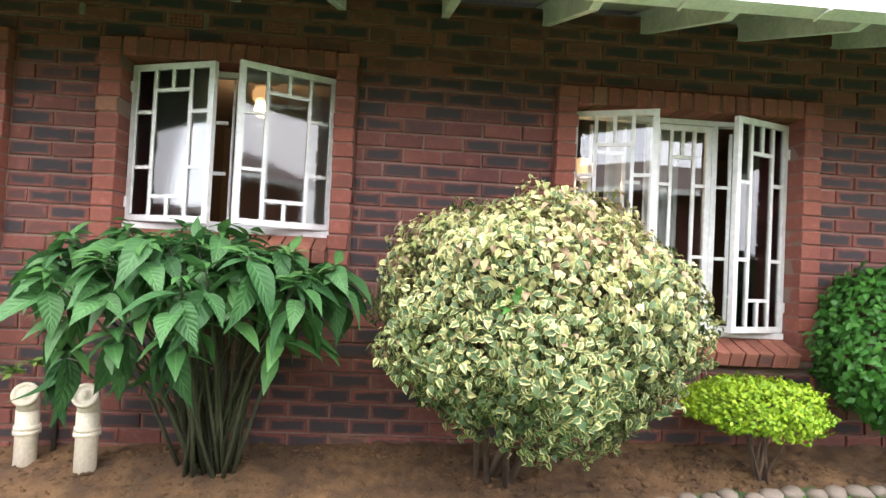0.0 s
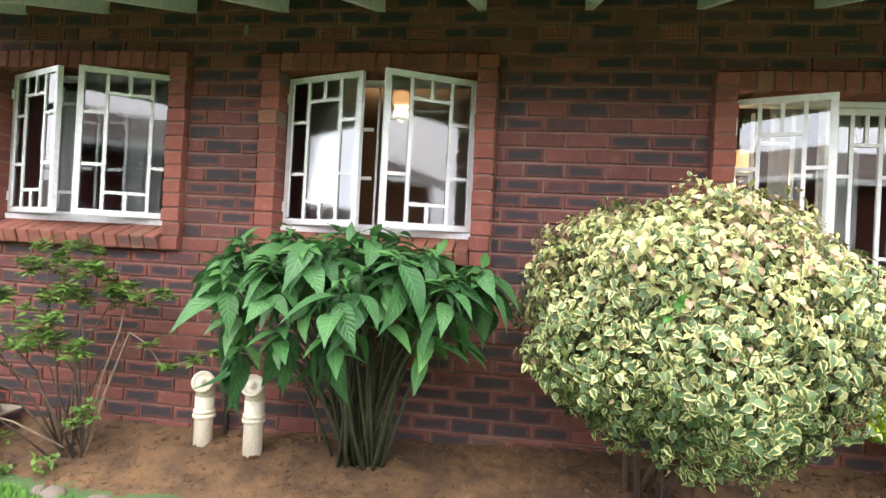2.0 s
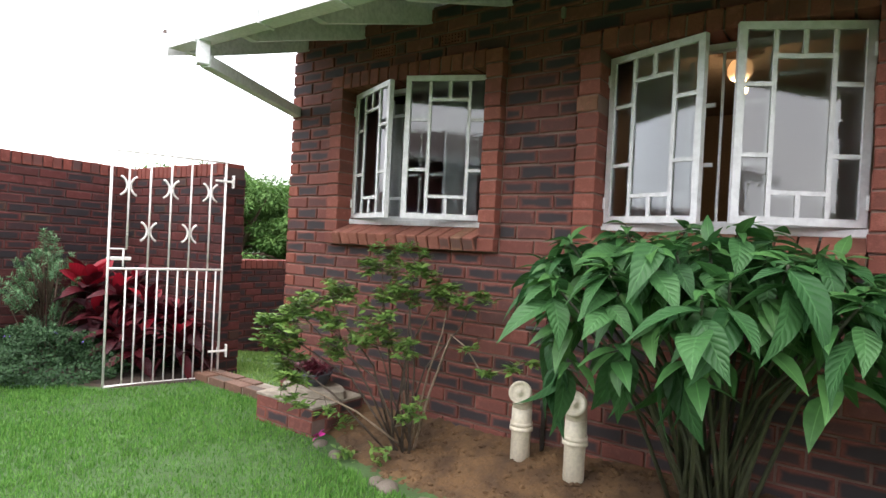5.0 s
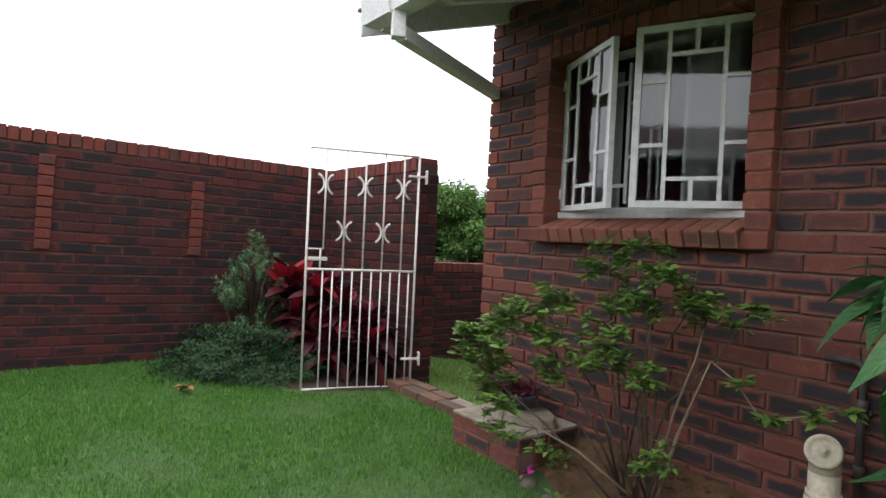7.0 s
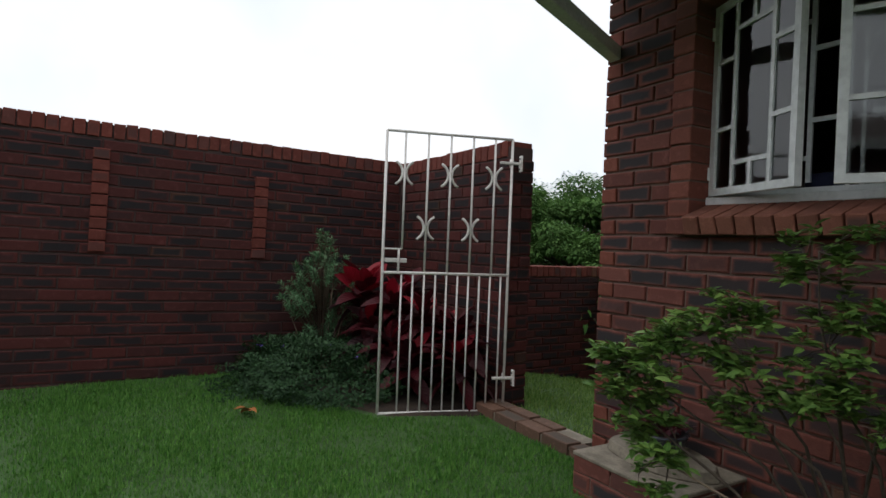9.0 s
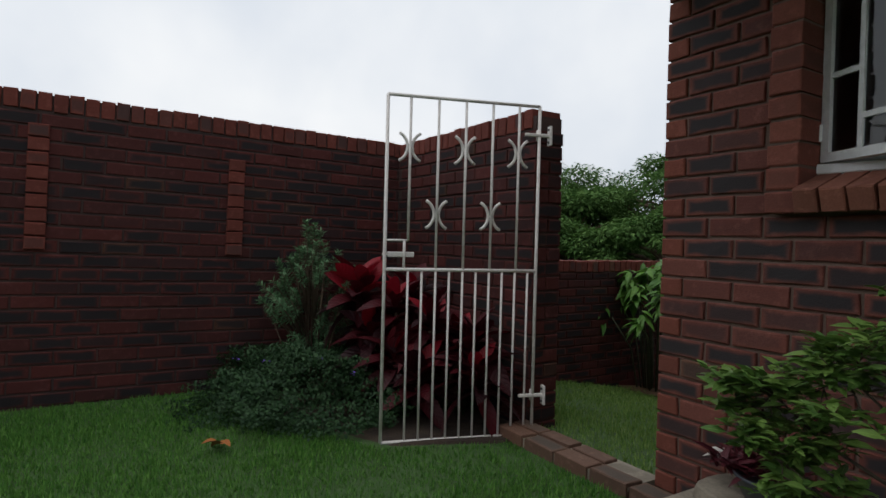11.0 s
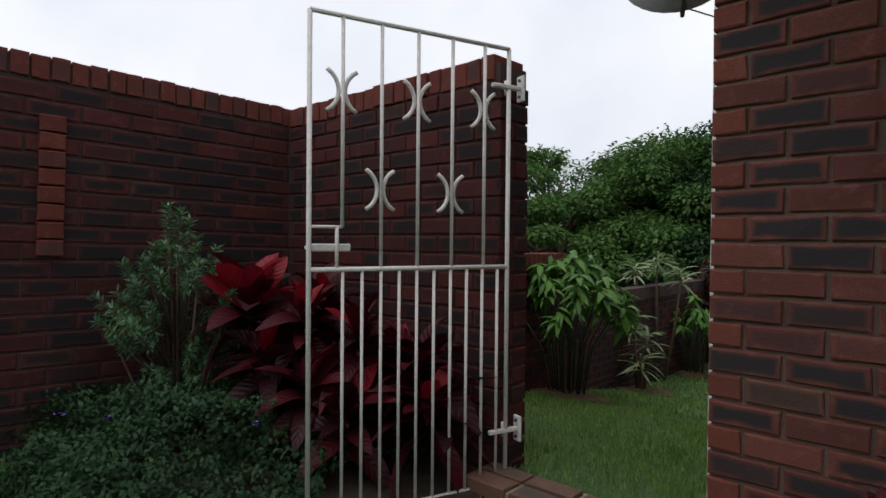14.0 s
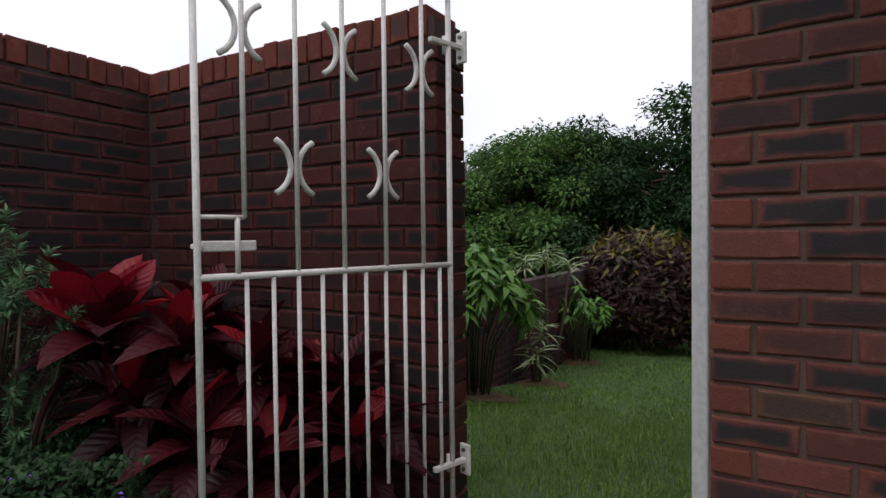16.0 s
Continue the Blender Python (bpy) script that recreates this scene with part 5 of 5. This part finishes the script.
def grey_shrub():
    rng = random.Random(23)
    base = Vector((-5.90, 2.40, 0.05))
    own = thing("grey_leaved_shrub", base, "upright shrub with whorls of narrow grey-green leaves", "shrub")
    ms = []
    for i in range(120):
        z = rng.uniform(0.24, 1.06)
        wide = 0.40 * math.sin(math.pi * min(1.0, (z - 0.10) / 1.06)) ** 0.7
        a, r = rng.uniform(0, math.tau), wide * rng.uniform(0.45, 1.0)
        p = Vector((r * math.cos(a), r * math.sin(a), z))
        if i < 5:
            p = Vector((rng.uniform(-0.08, 0.08), rng.uniform(-0.08, 0.08), 1.10 + 0.02 * i))
        root = Vector((p.x * 0.15, p.y * 0.15, -0.1)) if i % 12 == 0 else Vector((p.x * 0.35, p.y * 0.35, z * 0.62))
        bm = bmesh.new()
        tube(bm, [root, root.lerp(p, 0.55) + Vector((0, 0, 0.01)), p], [0.010, 0.007, 0.004] if i % 12 == 0 else [0.005, 0.004, 0.003], 6)
        part("branch", bm, M_BARK, own, smooth=True)
        axis = (p - Vector((p.x * 0.4, p.y * 0.4, z * 0.7))).normalized()
        for k in range(74):
            t = rng.random()
            d = Vector((rng.gauss(0, 1), rng.gauss(0, 1), rng.gauss(0, 1))).normalized()
            d = (d - axis * d.dot(axis)).normalized() + axis * (0.9 - 0.9 * t)
            ms.append(leaf_pose(p - axis * 0.11 * t, d, rng, 0, 0.12, rng.uniform(0.7, 1.2)))
    ob = new("foliage", leaf_mass("foliage", (M_GREY, ms), leaf_template(0.010, 0.044, 2, 0.1, 0.12, 0.7)))
    ob.parent = own
    tagged(ob, kind="stuff")


grey_shrub()

# ---- back garden seen through the gateway ----
def leafy_back_shrub(name, at, height, spread, label, leaf_l, seed, mat_leaf, tips=16, per=9):
    rng = random.Random(seed)
    own = thing(name, at, label, "shrub")
    ms = []
    for i in range(tips):
        a, r = rng.uniform(0, math.tau), spread * math.sqrt(rng.random())
        p = Vector((r * math.cos(a), r * math.sin(a), height * (1 - 0.35 * (r / spread) ** 2) * rng.uniform(0.82, 1.0)))
        bm = bmesh.new()
        tube(bm, [(p.x * 0.25, p.y * 0.25, -0.15), (p.x * 0.45, p.y * 0.45, p.z * 0.5), p], [0.010, 0.008, 0.005], 6)
        part("stem", bm, M_CANE, own, smooth=True)
        for k in range(per):
            b = rng.uniform(0, math.tau)
            ms.append(leaf_pose(p - Vector((0, 0, rng.uniform(0, 0.22))), (math.cos(b) + p.x, math.sin(b) + p.y, rng.uniform(-0.7, 0.3)), rng, 0, 0.2, rng.uniform(0.7, 1.2)))
    ob = new("foliage", leaf_mass("foliage", (mat_leaf, ms), leaf_template(leaf_l * 0.30, leaf_l, 4, 0.3, 0.45, 0.8)))
    ob.parent = own
    tagged(ob, kind="stuff")


M_BACKLEAF = leaf_mat("fresh_leaf", (0.055, 0.15, 0.026), (0.13, 0.28, 0.045), 0.45)
M_STRAP = leaf_mat("pale_strap_leaf", (0.16, 0.25, 0.10), (0.40, 0.46, 0.28), 0.45)


def on_ground(x, y):
    return (x, y, ground_z(x, y) - 0.02)


leafy_back_shrub("back_shrub", on_ground(-6.02, 6.25), 1.55, 0.58, "tall green shrub with bunched leaves on bare canes", 0.19, 31, M_BACKLEAF, 30, 24)
leafy_back_shrub("back_shrub", on_ground(-6.05, 9.8), 1.25, 0.42, "small fresh green shrub standing in the lawn", 0.18, 33, M_BACKLEAF, 22, 18)


def strap_plant(at, seed, heads, label):
    rng = random.Random(seed)
    own = thing("dracaena", at, label, "plant")
    ms = []
    for hx, hy, hz, n in heads:
        bm = bmesh.new()
        tube(bm, [(hx * 0.3, hy * 0.3, -0.1), (hx * 0.8, hy * 0.8, hz * 0.6), (hx, hy, hz)], [0.025, 0.018, 0.012], 7)
        part("stem", bm, M_BARK, own, smooth=True)
        for i in range(n):
            a = rng.uniform(0, math.tau)
            ms.append(leaf_pose(Vector((hx, hy, hz + rng.uniform(-0.12, 0.08))), (math.cos(a), math.sin(a), rng.uniform(-0.1, 1.2)), rng, 0, 0.1, rng.uniform(0.7, 1.2)))
    ob = new("foliage", leaf_mass("foliage", (M_STRAP, ms), leaf_template(0.030, 0.27, 5, 0.3, 0.6, 0.9)))
    ob.parent = own
    tagged(ob, kind="stuff")


strap_plant(on_ground(-6.05, 8.0), 41, ((0, 0, 0.35, 30), (0.05, 0.1, 0.62, 30), (-0.1, 0.0, 0.85, 26)), "clump of pale strap-leaved dracaena")
strap_plant(on_ground(-6.25, 8.9), 42, ((0, 0, 1.62, 34), (-0.35, 0.1, 1.50, 30), (0.25, 0.2, 1.45, 30)), "tall pale dracaena with tufts on bare stems")
shrub("croton_bush", on_ground(-5.55, 11.3), (-5.5, 11.3, 0.15), (1.15, 0.7, 0.95), 5200, leaf_template(0.05, 0.17, 3, 0.2, 0.4, 0.8), M_CROTON, "wide croton hedge of dark red and yellow leaves", "bush",
      (7, 0.3, M_BARK, 0.02), 0.16, -0.9, 0.12, 0.1, 0.6, 8, None, ((M_CROTON2, lambda p: 0.6 if p.z > 0.55 else 0.06),))
for x, y, r in ((-6.0, 6.3, 0.42), (-6.05, 8.1, 0.35), (-6.05, 9.8, 0.3)):
    verts, faces = [(0, 0, 0.05)], []
    for k in range(28):
        a = k * math.tau / 28
        q = r * (1 + 0.15 * noise.noise((math.cos(a) * 2, math.sin(a) * 2, x)))
        verts.append((q * math.cos(a), q * math.sin(a), 0.012 + ground_z(x + q * math.cos(a), y + q * math.sin(a)) - ground_z(x, y)))
    faces = [(0, 1 + k, 1 + (k + 1) % 28) for k in range(28)]
    ob = new("soil_patch", raw_mesh("soil_patch", verts, faces, M_SOIL, None, True))
    ob.location = (x, y, ground_z(x, y) + 0.004)
    tagged(ob, "round patch of bare soil in the lawn", "soil", "soil patches", "structure")


def tree(at, height, spread, seed, mat_leaf, label, n=25000, leaf_l=0.12):
    rng = random.Random(seed)
    own = thing("tree", at, label, "tree", "trees beyond the garden")
    clumps = []
    bm = bmesh.new()
    top = Vector((rng.uniform(-0.4, 0.4), rng.uniform(-0.4, 0.4), height * 0.6))
    tube(bm, [(0, 0, -0.4), top * 0.5 + Vector((0.1, 0, 0)), top], [0.20, 0.16, 0.11], 10)
    part("trunk", bm, M_BARK, own, smooth=True)
    for i in range(34):
        a = i * 2.4 + rng.uniform(-0.3, 0.3)
        r = spread * math.sqrt(rng.random())
        e = Vector((r * math.cos(a), r * math.sin(a), height * (0.93 - 0.32 * (r / spread) ** 2) * (rng.uniform(0.86, 1.0) if i % 3 else rng.uniform(0.35, 0.8))))
        s = top * rng.uniform(0.45, 1.0)
        bm = bmesh.new()
        tube(bm, [s, s.lerp(e, 0.5) + Vector((0, 0, 0.2)), e], [0.06, 0.045, 0.015], 6)
        part("limb", bm, M_BARK, own, smooth=True)
        clumps.append((e, spread * rng.uniform(0.20, 0.34)))
    ms = []
    for i in range(n):
        c, r = clumps[rng.randrange(len(clumps))]
        d = Vector((rng.gauss(0, 1), rng.gauss(0, 1), rng.gauss(0, 1))).normalized()
        rr = r * rng.uniform(0.45, 1.05) * (1 + 0.3 * noise.noise(d * 2.5 + c))
        p = c + Vector((d.x * rr, d.y * rr, d.z * rr * 0.5))
        ms.append(leaf_pose(p, (d.x, d.y, d.z * 0.3 - 0.15), rng, 0, 0.5, rng.uniform(0.6, 1.3)))
    ob = new("crown", leaf_mass("crown", (mat_leaf, ms), kite_template(leaf_l * 0.55, leaf_l)))
    ob.parent = own
    tagged(ob, kind="stuff")


for x, y, h, s, sd, m in ((-8.8, 15.5, 4.9, 2.7, 51, M_TREE), (-12.6, 16.0, 5.2, 2.9, 52, M_TREE), (-4.9, 15.6, 5.7, 2.8, 53, M_TREE2), (-7.0, 16.6, 5.4, 2.7, 65, M_TREE2), (-1.5, 16.5, 6.4, 2.9, 54, M_TREE2), (-16.8, 15.0, 5.0, 3.0, 55, M_TREE), (2.5, 17.5, 6.4, 3.2, 56, M_TREE2), (-20.0, 12.5, 5.0, 3.0, 57, M_TREE), (-9.5, 18.5, 5.6, 3.2, 58, M_TREE2), (-15.0, 10.5, 4.2, 2.3, 59, M_TREE), (-6.5, 13.9, 2.9, 2.0, 60, M_TREE2), (-8.6, 13.6, 2.9, 1.9, 66, M_TREE), (-3.2, 14.0, 3.2, 2.0, 61, M_TREE2), (-10.5, 13.0, 3.4, 2.0, 62, M_TREE), (-13.5, 12.5, 3.6, 2.1, 63, M_TREE)):
    tree((x, y, ground_z(x, y)), h, s, sd, m, "broad leafy green tree beyond the garden wall" if m is M_TREE else "dense dark green tree behind the garden")

# ---- house wing across the lawn, mirrored in the windows ----
wing = thing("house_wing", (0, -6.6, 0), "brick house wing with a dark tiled roof", "house")
bm = bmesh.new()
box(bm, -5.5, 9, -0.2, 0.0, -0.2, 3.3)
part("wall", bm, M_FENCES, wing)
bm = bmesh.new()
v = [bm.verts.new(p) for p in ((-6, 0.5, 3.25), (9.5, 0.5, 3.25), (9.5, -3.2, 4.5), (-6, -3.2, 4.5), (-6, 0.5, 3.15), (9.5, 0.5, 3.15), (9.5, -3.2, 4.4), (-6, -3.2, 4.4))]
for f in ((0, 1, 2, 3), (4, 7, 6, 5), (0, 4, 5, 1), (1, 5, 6, 2), (2, 6, 7, 3), (3, 7, 4, 0)):
    bm.faces.new([v[i] for i in f])
part("roof", bm, M_TILE, wing)
bm = bmesh.new()
box(bm, -6, 9.5, 0.5, 0.6, 3.12, 3.24)
part("gutter", bm, M_GUTTER, wing)

# ---- stones along the bed, fallen things, pot plants ----
rng = random.Random(61)
stone_meshes = []
for i in range(5):
    bm = bmesh.new()
    bmesh.ops.create_icosphere(bm, subdivisions=2, radius=1.0)
    for vv in bm.verts:
        vv.co *= 1 + 0.22 * noise.noise(vv.co * 1.2 + Vector((i * 5, 0, 0)))
    stone_meshes.append(to_mesh("edging_stone", bm, M_STONE, True))
x = -2.62
while x < 4.2:
    s = rng.uniform(0.035, 0.062)
    if x < 0.8 and rng.random() < 0.55:
        x += s * 2.1
        continue
    ob = new("edging_stone", stone_meshes[rng.randrange(5)])
    y = bed_edge(x) + rng.uniform(-0.02, 0.02)
    ob.matrix_basis = pose(x, y, ground_z(x, y) + 0.008 + s * (0.15 if x > 0.8 else -0.22), 0, 0, rng.uniform(0, 360)) @ Matrix.Diagonal((s * 1.25, s, s * 0.72, 1))
    tagged(ob, "rounded grey-brown stone edging the flower bed", "stone", "edging stones")
    x += s * 2.1 + rng.uniform(0.0, 0.03)
cv, cf = [], []
bm = bmesh.new()
bmesh.ops.create_icosphere(bm, subdivisions=1, radius=1.0)
ico_v, ico_f = [v.co.copy() for v in bm.verts], [tuple(v.index for v in f.verts) for f in bm.faces]
bm.free()
for i in range(2600):
    x = rng.uniform(-2.5, 2.9)
    y = rng.uniform(bed_edge(x) + 0.04, 3.15)
    if noise.noise((x * 2.5, y * 4.0, 1)) < -0.15:
        continue
    s = rng.uniform(0.004, 0.011) if rng.random() < 0.72 else rng.uniform(0.010, 0.017)
    z, n = soil_z(x, y) + s * 0.2, len(cv)
    for v in ico_v:
        q = v * s * (1 + 0.5 * noise.noise(v * 1.5 + Vector((i, 0, 0))))
        cv.append((x + q.x * 1.3, y + q.y, z + q.z * 0.8))
    cf += [tuple(k + n for k in f) for f in ico_f]
clods = new("soil_clods", raw_mesh("soil_clods", cv, cf, M_SOIL))
tagged(clods, "crumbly brown clods scattered over the flower bed", "soil", kind="stuff")

bm = bmesh.new()
lathe(bm, [(0.07, 0.0), (0.085, 0.01), (0.115, 0.075), (0.12, 0.085), (0.105, 0.085), (0.09, 0.06)], seg=24)
pot = part("plant_pot", bm, M_POT, None, smooth=True)
pot.location = (-3.03, 3.0, PZ + 0.058)
tagged(pot, "shallow dark pot standing on a stone slab", "pot")
rng = random.Random(71)
red = thing("potted_maroon_plant", (-3.06, 3.0, PZ + 0.13), "low tuft of dark maroon leaves growing in a pot", "plant")
ms = [leaf_pose(Vector((rng.uniform(-0.15, 0.10), rng.uniform(-0.08, 0.08), rng.uniform(0, 0.03))), (rng.uniform(-1, 1), rng.uniform(-1, 1), rng.uniform(0.2, 1.3)), rng, 0, 0.3, rng.uniform(0.7, 1.3)) for i in range(170)]
ob = new("foliage", leaf_mass("foliage", (M_MAROON, ms), leaf_template(0.022, 0.085, 3, 0.2, 0.4, 0.8)))
ob.parent = red
tagged(ob, kind="stuff")


def fallen(name, at, n, size, material, label, category, seed):
    rng = random.Random(seed)
    ms = [leaf_pose(Vector((rng.uniform(-0.03, 0.03), rng.uniform(-0.03, 0.03), rng.uniform(0.005, 0.02))), (rng.uniform(-1, 1), rng.uniform(-1, 1), rng.uniform(0, 0.5)), rng, 0, 0.2, 1) for i in range(n)]
    ob = new(name, leaf_mass(name, (material, ms), leaf_template(size * 0.6, size, 4, 0.5, 0.4, 0.8)))
    ob.location = at
    tagged(ob, label, category)


fallen("fallen_flower", (-2.66, 2.72, ground_z(-2.66, 2.7) + 0.03), 7, 0.045, M_FLOWER, "fallen magenta flower lying on the soil", "flower", 81)
fallen("white_flower", (-3.235, 3.0, PZ + 0.135), 6, 0.055, M_WHITE, "white papery flower among dark maroon leaves", "flower", 84)
fallen("dry_leaf", (-5.02, 1.62, 0.055), 3, 0.10, M_DRY, "curled orange-brown dry leaf on the lawn", "leaf", 82)
for k, (x, y, z) in enumerate(((-5.42, 1.95, 0.37), (-5.25, 2.2, 0.40), (-5.75, 1.85, 0.33), (-5.05, 2.35, 0.33))):
    fallen("blue_flower", (x, y, z), 5, 0.014, M_VIOLET, "tiny blue flower among the ground cover", "flower", 90 + k)
fallen("violet_flower", (2.93, 2.42, 1.0), 6, 0.03, M_VIOLET, "single violet flower on a dark green bush", "flower", 83)

for k, (x, y) in enumerate(((-2.12, 2.68), (-2.33, 2.62), (-2.62, 2.9))):
    own = thing("seedling", (x, y, soil_z(x, y)), "small green seedling sprouting from the soil", "plant", "seedlings")
    rng = random.Random(120 + k)
    ms = [leaf_pose(Vector((rng.uniform(-0.05, 0.05), rng.uniform(-0.05, 0.05), rng.uniform(0.0, 0.09))), (rng.uniform(-1, 1), rng.uniform(-1, 1), rng.uniform(0, 0.9)), rng, 0, 0.2, rng.uniform(0.7, 1.2)) for i in range(34)]
    ob = new("foliage", leaf_mass("foliage", (M_AZALEA, ms), leaf_template(0.022, 0.055, 3, 0.2, 0.3, 0.8)))
    ob.parent = own
    tagged(ob, kind="stuff")
bm = bmesh.new()
box(bm, -0.012, 0.012, -0.018, 0.01, -0.03, 0.03)
clip = part("cable_clip", bm, M_SLAB, None, bevel=0.004)
clip.location = (-1.40, W - 0.002, 2.585)
tagged(clip, "small pale cable clip fixed to the brick wall", "clip")

# ---- grass ----
M_GRASS2 = leaf_mat("dry_grass_blade", (0.088, 0.20, 0.034), (0.25, 0.36, 0.10), 0.75, None, True, 0.3, 0.0)


def grass(name, x0, x1, y0, y1, n, blade, seed, keep, material=M_GRASS):
    rng = np.random.default_rng(seed)
    xs, ys = rng.uniform(x0, x1, n), rng.uniform(y0, y1, n)
    ms = []
    for x, y, a, t, s in zip(xs, ys, rng.uniform(0, math.tau, n), rng.uniform(0.5, 1.45, n), rng.uniform(0.55, 1.25, n)):
        if not keep(x, y):
            continue
        s *= 1.0 + 0.35 * noise.noise((x * 2.2, y * 2.2, 4)) + 0.3 * noise.noise((x * 11, y * 11, 7))
        ca, sa, ct, st = math.cos(a), math.sin(a), math.cos(t), math.sin(t)
        ms.append(((-sa * s, ca * st * s, ca * ct * s, x), (ca * s, sa * st * s, sa * ct * s, y), (0, ct * s, -st * s, ground_z(x, y) - 0.004), (0, 0, 0, 1)))
    ob = new(name, leaf_mass(name, (material, ms), blade))
    tagged(ob, "short thick green lawn grass", "grass", kind="stuff")


def on_lawn(x, y):
    if in_corner_bed(x, y):
        return False
    if x > -2.78 and y > bed_edge(x) - 0.02:
        return False
    if PX0 < x < PX1 and y > PY0 or -4.6 < x < -3.3 and 3.0 < y < 3.32:
        return False
    return y < 3.22 or x < CORNER - 0.03


grass("front_grass", -6.25, -1.4, 0.5, 3.2, 150000, blade_template(0.0052, 0.027), 91, on_lawn)
grass("side_grass", -1.4, 4.0, 1.4, 2.9, 40000, blade_template(0.0048, 0.028), 92, on_lawn)
grass("near_grass", -6.25, -2.0, -0.6, 0.5, 32000, blade_template(0.0066, 0.028), 93, on_lawn)
grass("back_grass", -6.2, -3.66, 3.3, 6.5, 34000, blade_template(0.0062, 0.036), 94, on_lawn, M_GRASS2)
grass("far_grass", -6.2, -2.0, 6.5, 12.4, 26000, blade_template(0.011, 0.044), 95, on_lawn, M_GRASS2)

# ---- bricks, laid last ----
holes = [surround(w) for w in (WIN1, WIN2, WIN3)]
AIR = [(x, Z0 + 25 * COURSE) for x in (-2.81, -2.24, -0.94, -0.42, 0.34, 0.98)]
rects = bond(CORNER, 5.6, 0.02, TOP, holes + [(x, x + 0.19, z, z + 0.075) for x, z in AIR])
M_CORNER = brick_mat("plain_corner_brick", False, (0.23, 0.070, 0.047), (0.165, 0.052, 0.038), (0.10, 0.05, 0.04), 0.15)
quoin_rects = [r for r in rects if r[0] < CORNER + 0.01 and r[1] - r[0] < 0.13]
rects = [r for r in rects if r not in quoin_rects]
lay_bricks(wall, quoin_rects, pose(0, W, 0), lambda r: True, M_CORNER, M_BRICKS)
lay_bricks(wall, rects, pose(0, W, 0), lambda r: r[0] < -1.7, M_BRICK, M_BRICKS)
for x, z in AIR:
    own = thing("air_brick", (x, W, z), "terracotta air brick with small square holes", "air brick", "air bricks")
    bm = bmesh.new()
    for i in range(8):
        box(bm, i * 0.0245, i * 0.0245 + 0.010, 0, 0.04, 0, 0.072)
    for k in range(4):
        box(bm, 0.0, 0.18, 0.0015, 0.04, k * 0.0207, k * 0.0207 + 0.010)
    part("grille", bm, M_QUOIN, own)
    bm = bmesh.new()
    box(bm, 0.001, 0.18, 0.03, 0.06, 0.001, 0.071)
    part("backing", bm, M_STEEL, own)

FZ = -0.0085
M_PIER = brick_mat("plain_red_brick", False, (0.165, 0.040, 0.028), (0.12, 0.031, 0.023), (0.06, 0.035, 0.033), 0.2, 0.1)
west = pose(FX, 3.24, 0, 0, 0, 90) @ pose(0, 0, 0, 0, 1.3, 0) @ pose(-3.24, 0, 0)
rects = bond(-2.6, 3.24, -0.1, 1.785, (), FZ, 0.232, 0.0855)
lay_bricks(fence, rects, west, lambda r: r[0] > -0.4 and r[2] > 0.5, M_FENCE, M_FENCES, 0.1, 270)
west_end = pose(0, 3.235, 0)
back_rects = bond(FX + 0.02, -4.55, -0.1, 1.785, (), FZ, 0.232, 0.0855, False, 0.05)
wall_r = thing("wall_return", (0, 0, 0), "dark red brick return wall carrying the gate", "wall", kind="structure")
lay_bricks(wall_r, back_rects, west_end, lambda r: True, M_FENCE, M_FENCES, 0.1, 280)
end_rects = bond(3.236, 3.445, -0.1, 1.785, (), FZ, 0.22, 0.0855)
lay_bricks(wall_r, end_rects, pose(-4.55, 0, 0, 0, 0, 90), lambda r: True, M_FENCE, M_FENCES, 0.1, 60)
rng = random.Random(77)


def coping(owner, at, length, z, depth=0.22):
    x = 0.0
    while x < length - 0.03:
        ob = new("brick", brick_mesh(0.073, 0.112, depth, M_PIER))
        ob.parent = owner
        ob.matrix_basis = at @ pose(x, rng.uniform(-0.006, 0.006) - 0.004, z + rng.uniform(-0.004, 0.004), 0, rng.uniform(-2, 2), rng.uniform(-1.5, 1.5))
        x += 0.0835


bm = bmesh.new()
box(bm, -2.6, 3.23, 0.012, 0.205, 1.60, 1.893)
bed = part("coping_bed", bm, M_DARKMORTAR, fence)
bed.matrix_basis = west
coping(fence, west @ pose(-2.6, 0, 0), 5.82, 1.795)
coping(wall_r, west_end @ pose(FX + 0.02, 0, 0), 1.66, 1.785)
for py, n in ((0.70, 9), (1.86, 8)):
    for k in range(n):
        ob = new("brick", brick_mesh(0.108, 0.076, 0.10, M_PIER))
        ob.parent = fence
        ob.matrix_basis = west @ pose(py, -0.022, 0.95 + k * 0.0855)
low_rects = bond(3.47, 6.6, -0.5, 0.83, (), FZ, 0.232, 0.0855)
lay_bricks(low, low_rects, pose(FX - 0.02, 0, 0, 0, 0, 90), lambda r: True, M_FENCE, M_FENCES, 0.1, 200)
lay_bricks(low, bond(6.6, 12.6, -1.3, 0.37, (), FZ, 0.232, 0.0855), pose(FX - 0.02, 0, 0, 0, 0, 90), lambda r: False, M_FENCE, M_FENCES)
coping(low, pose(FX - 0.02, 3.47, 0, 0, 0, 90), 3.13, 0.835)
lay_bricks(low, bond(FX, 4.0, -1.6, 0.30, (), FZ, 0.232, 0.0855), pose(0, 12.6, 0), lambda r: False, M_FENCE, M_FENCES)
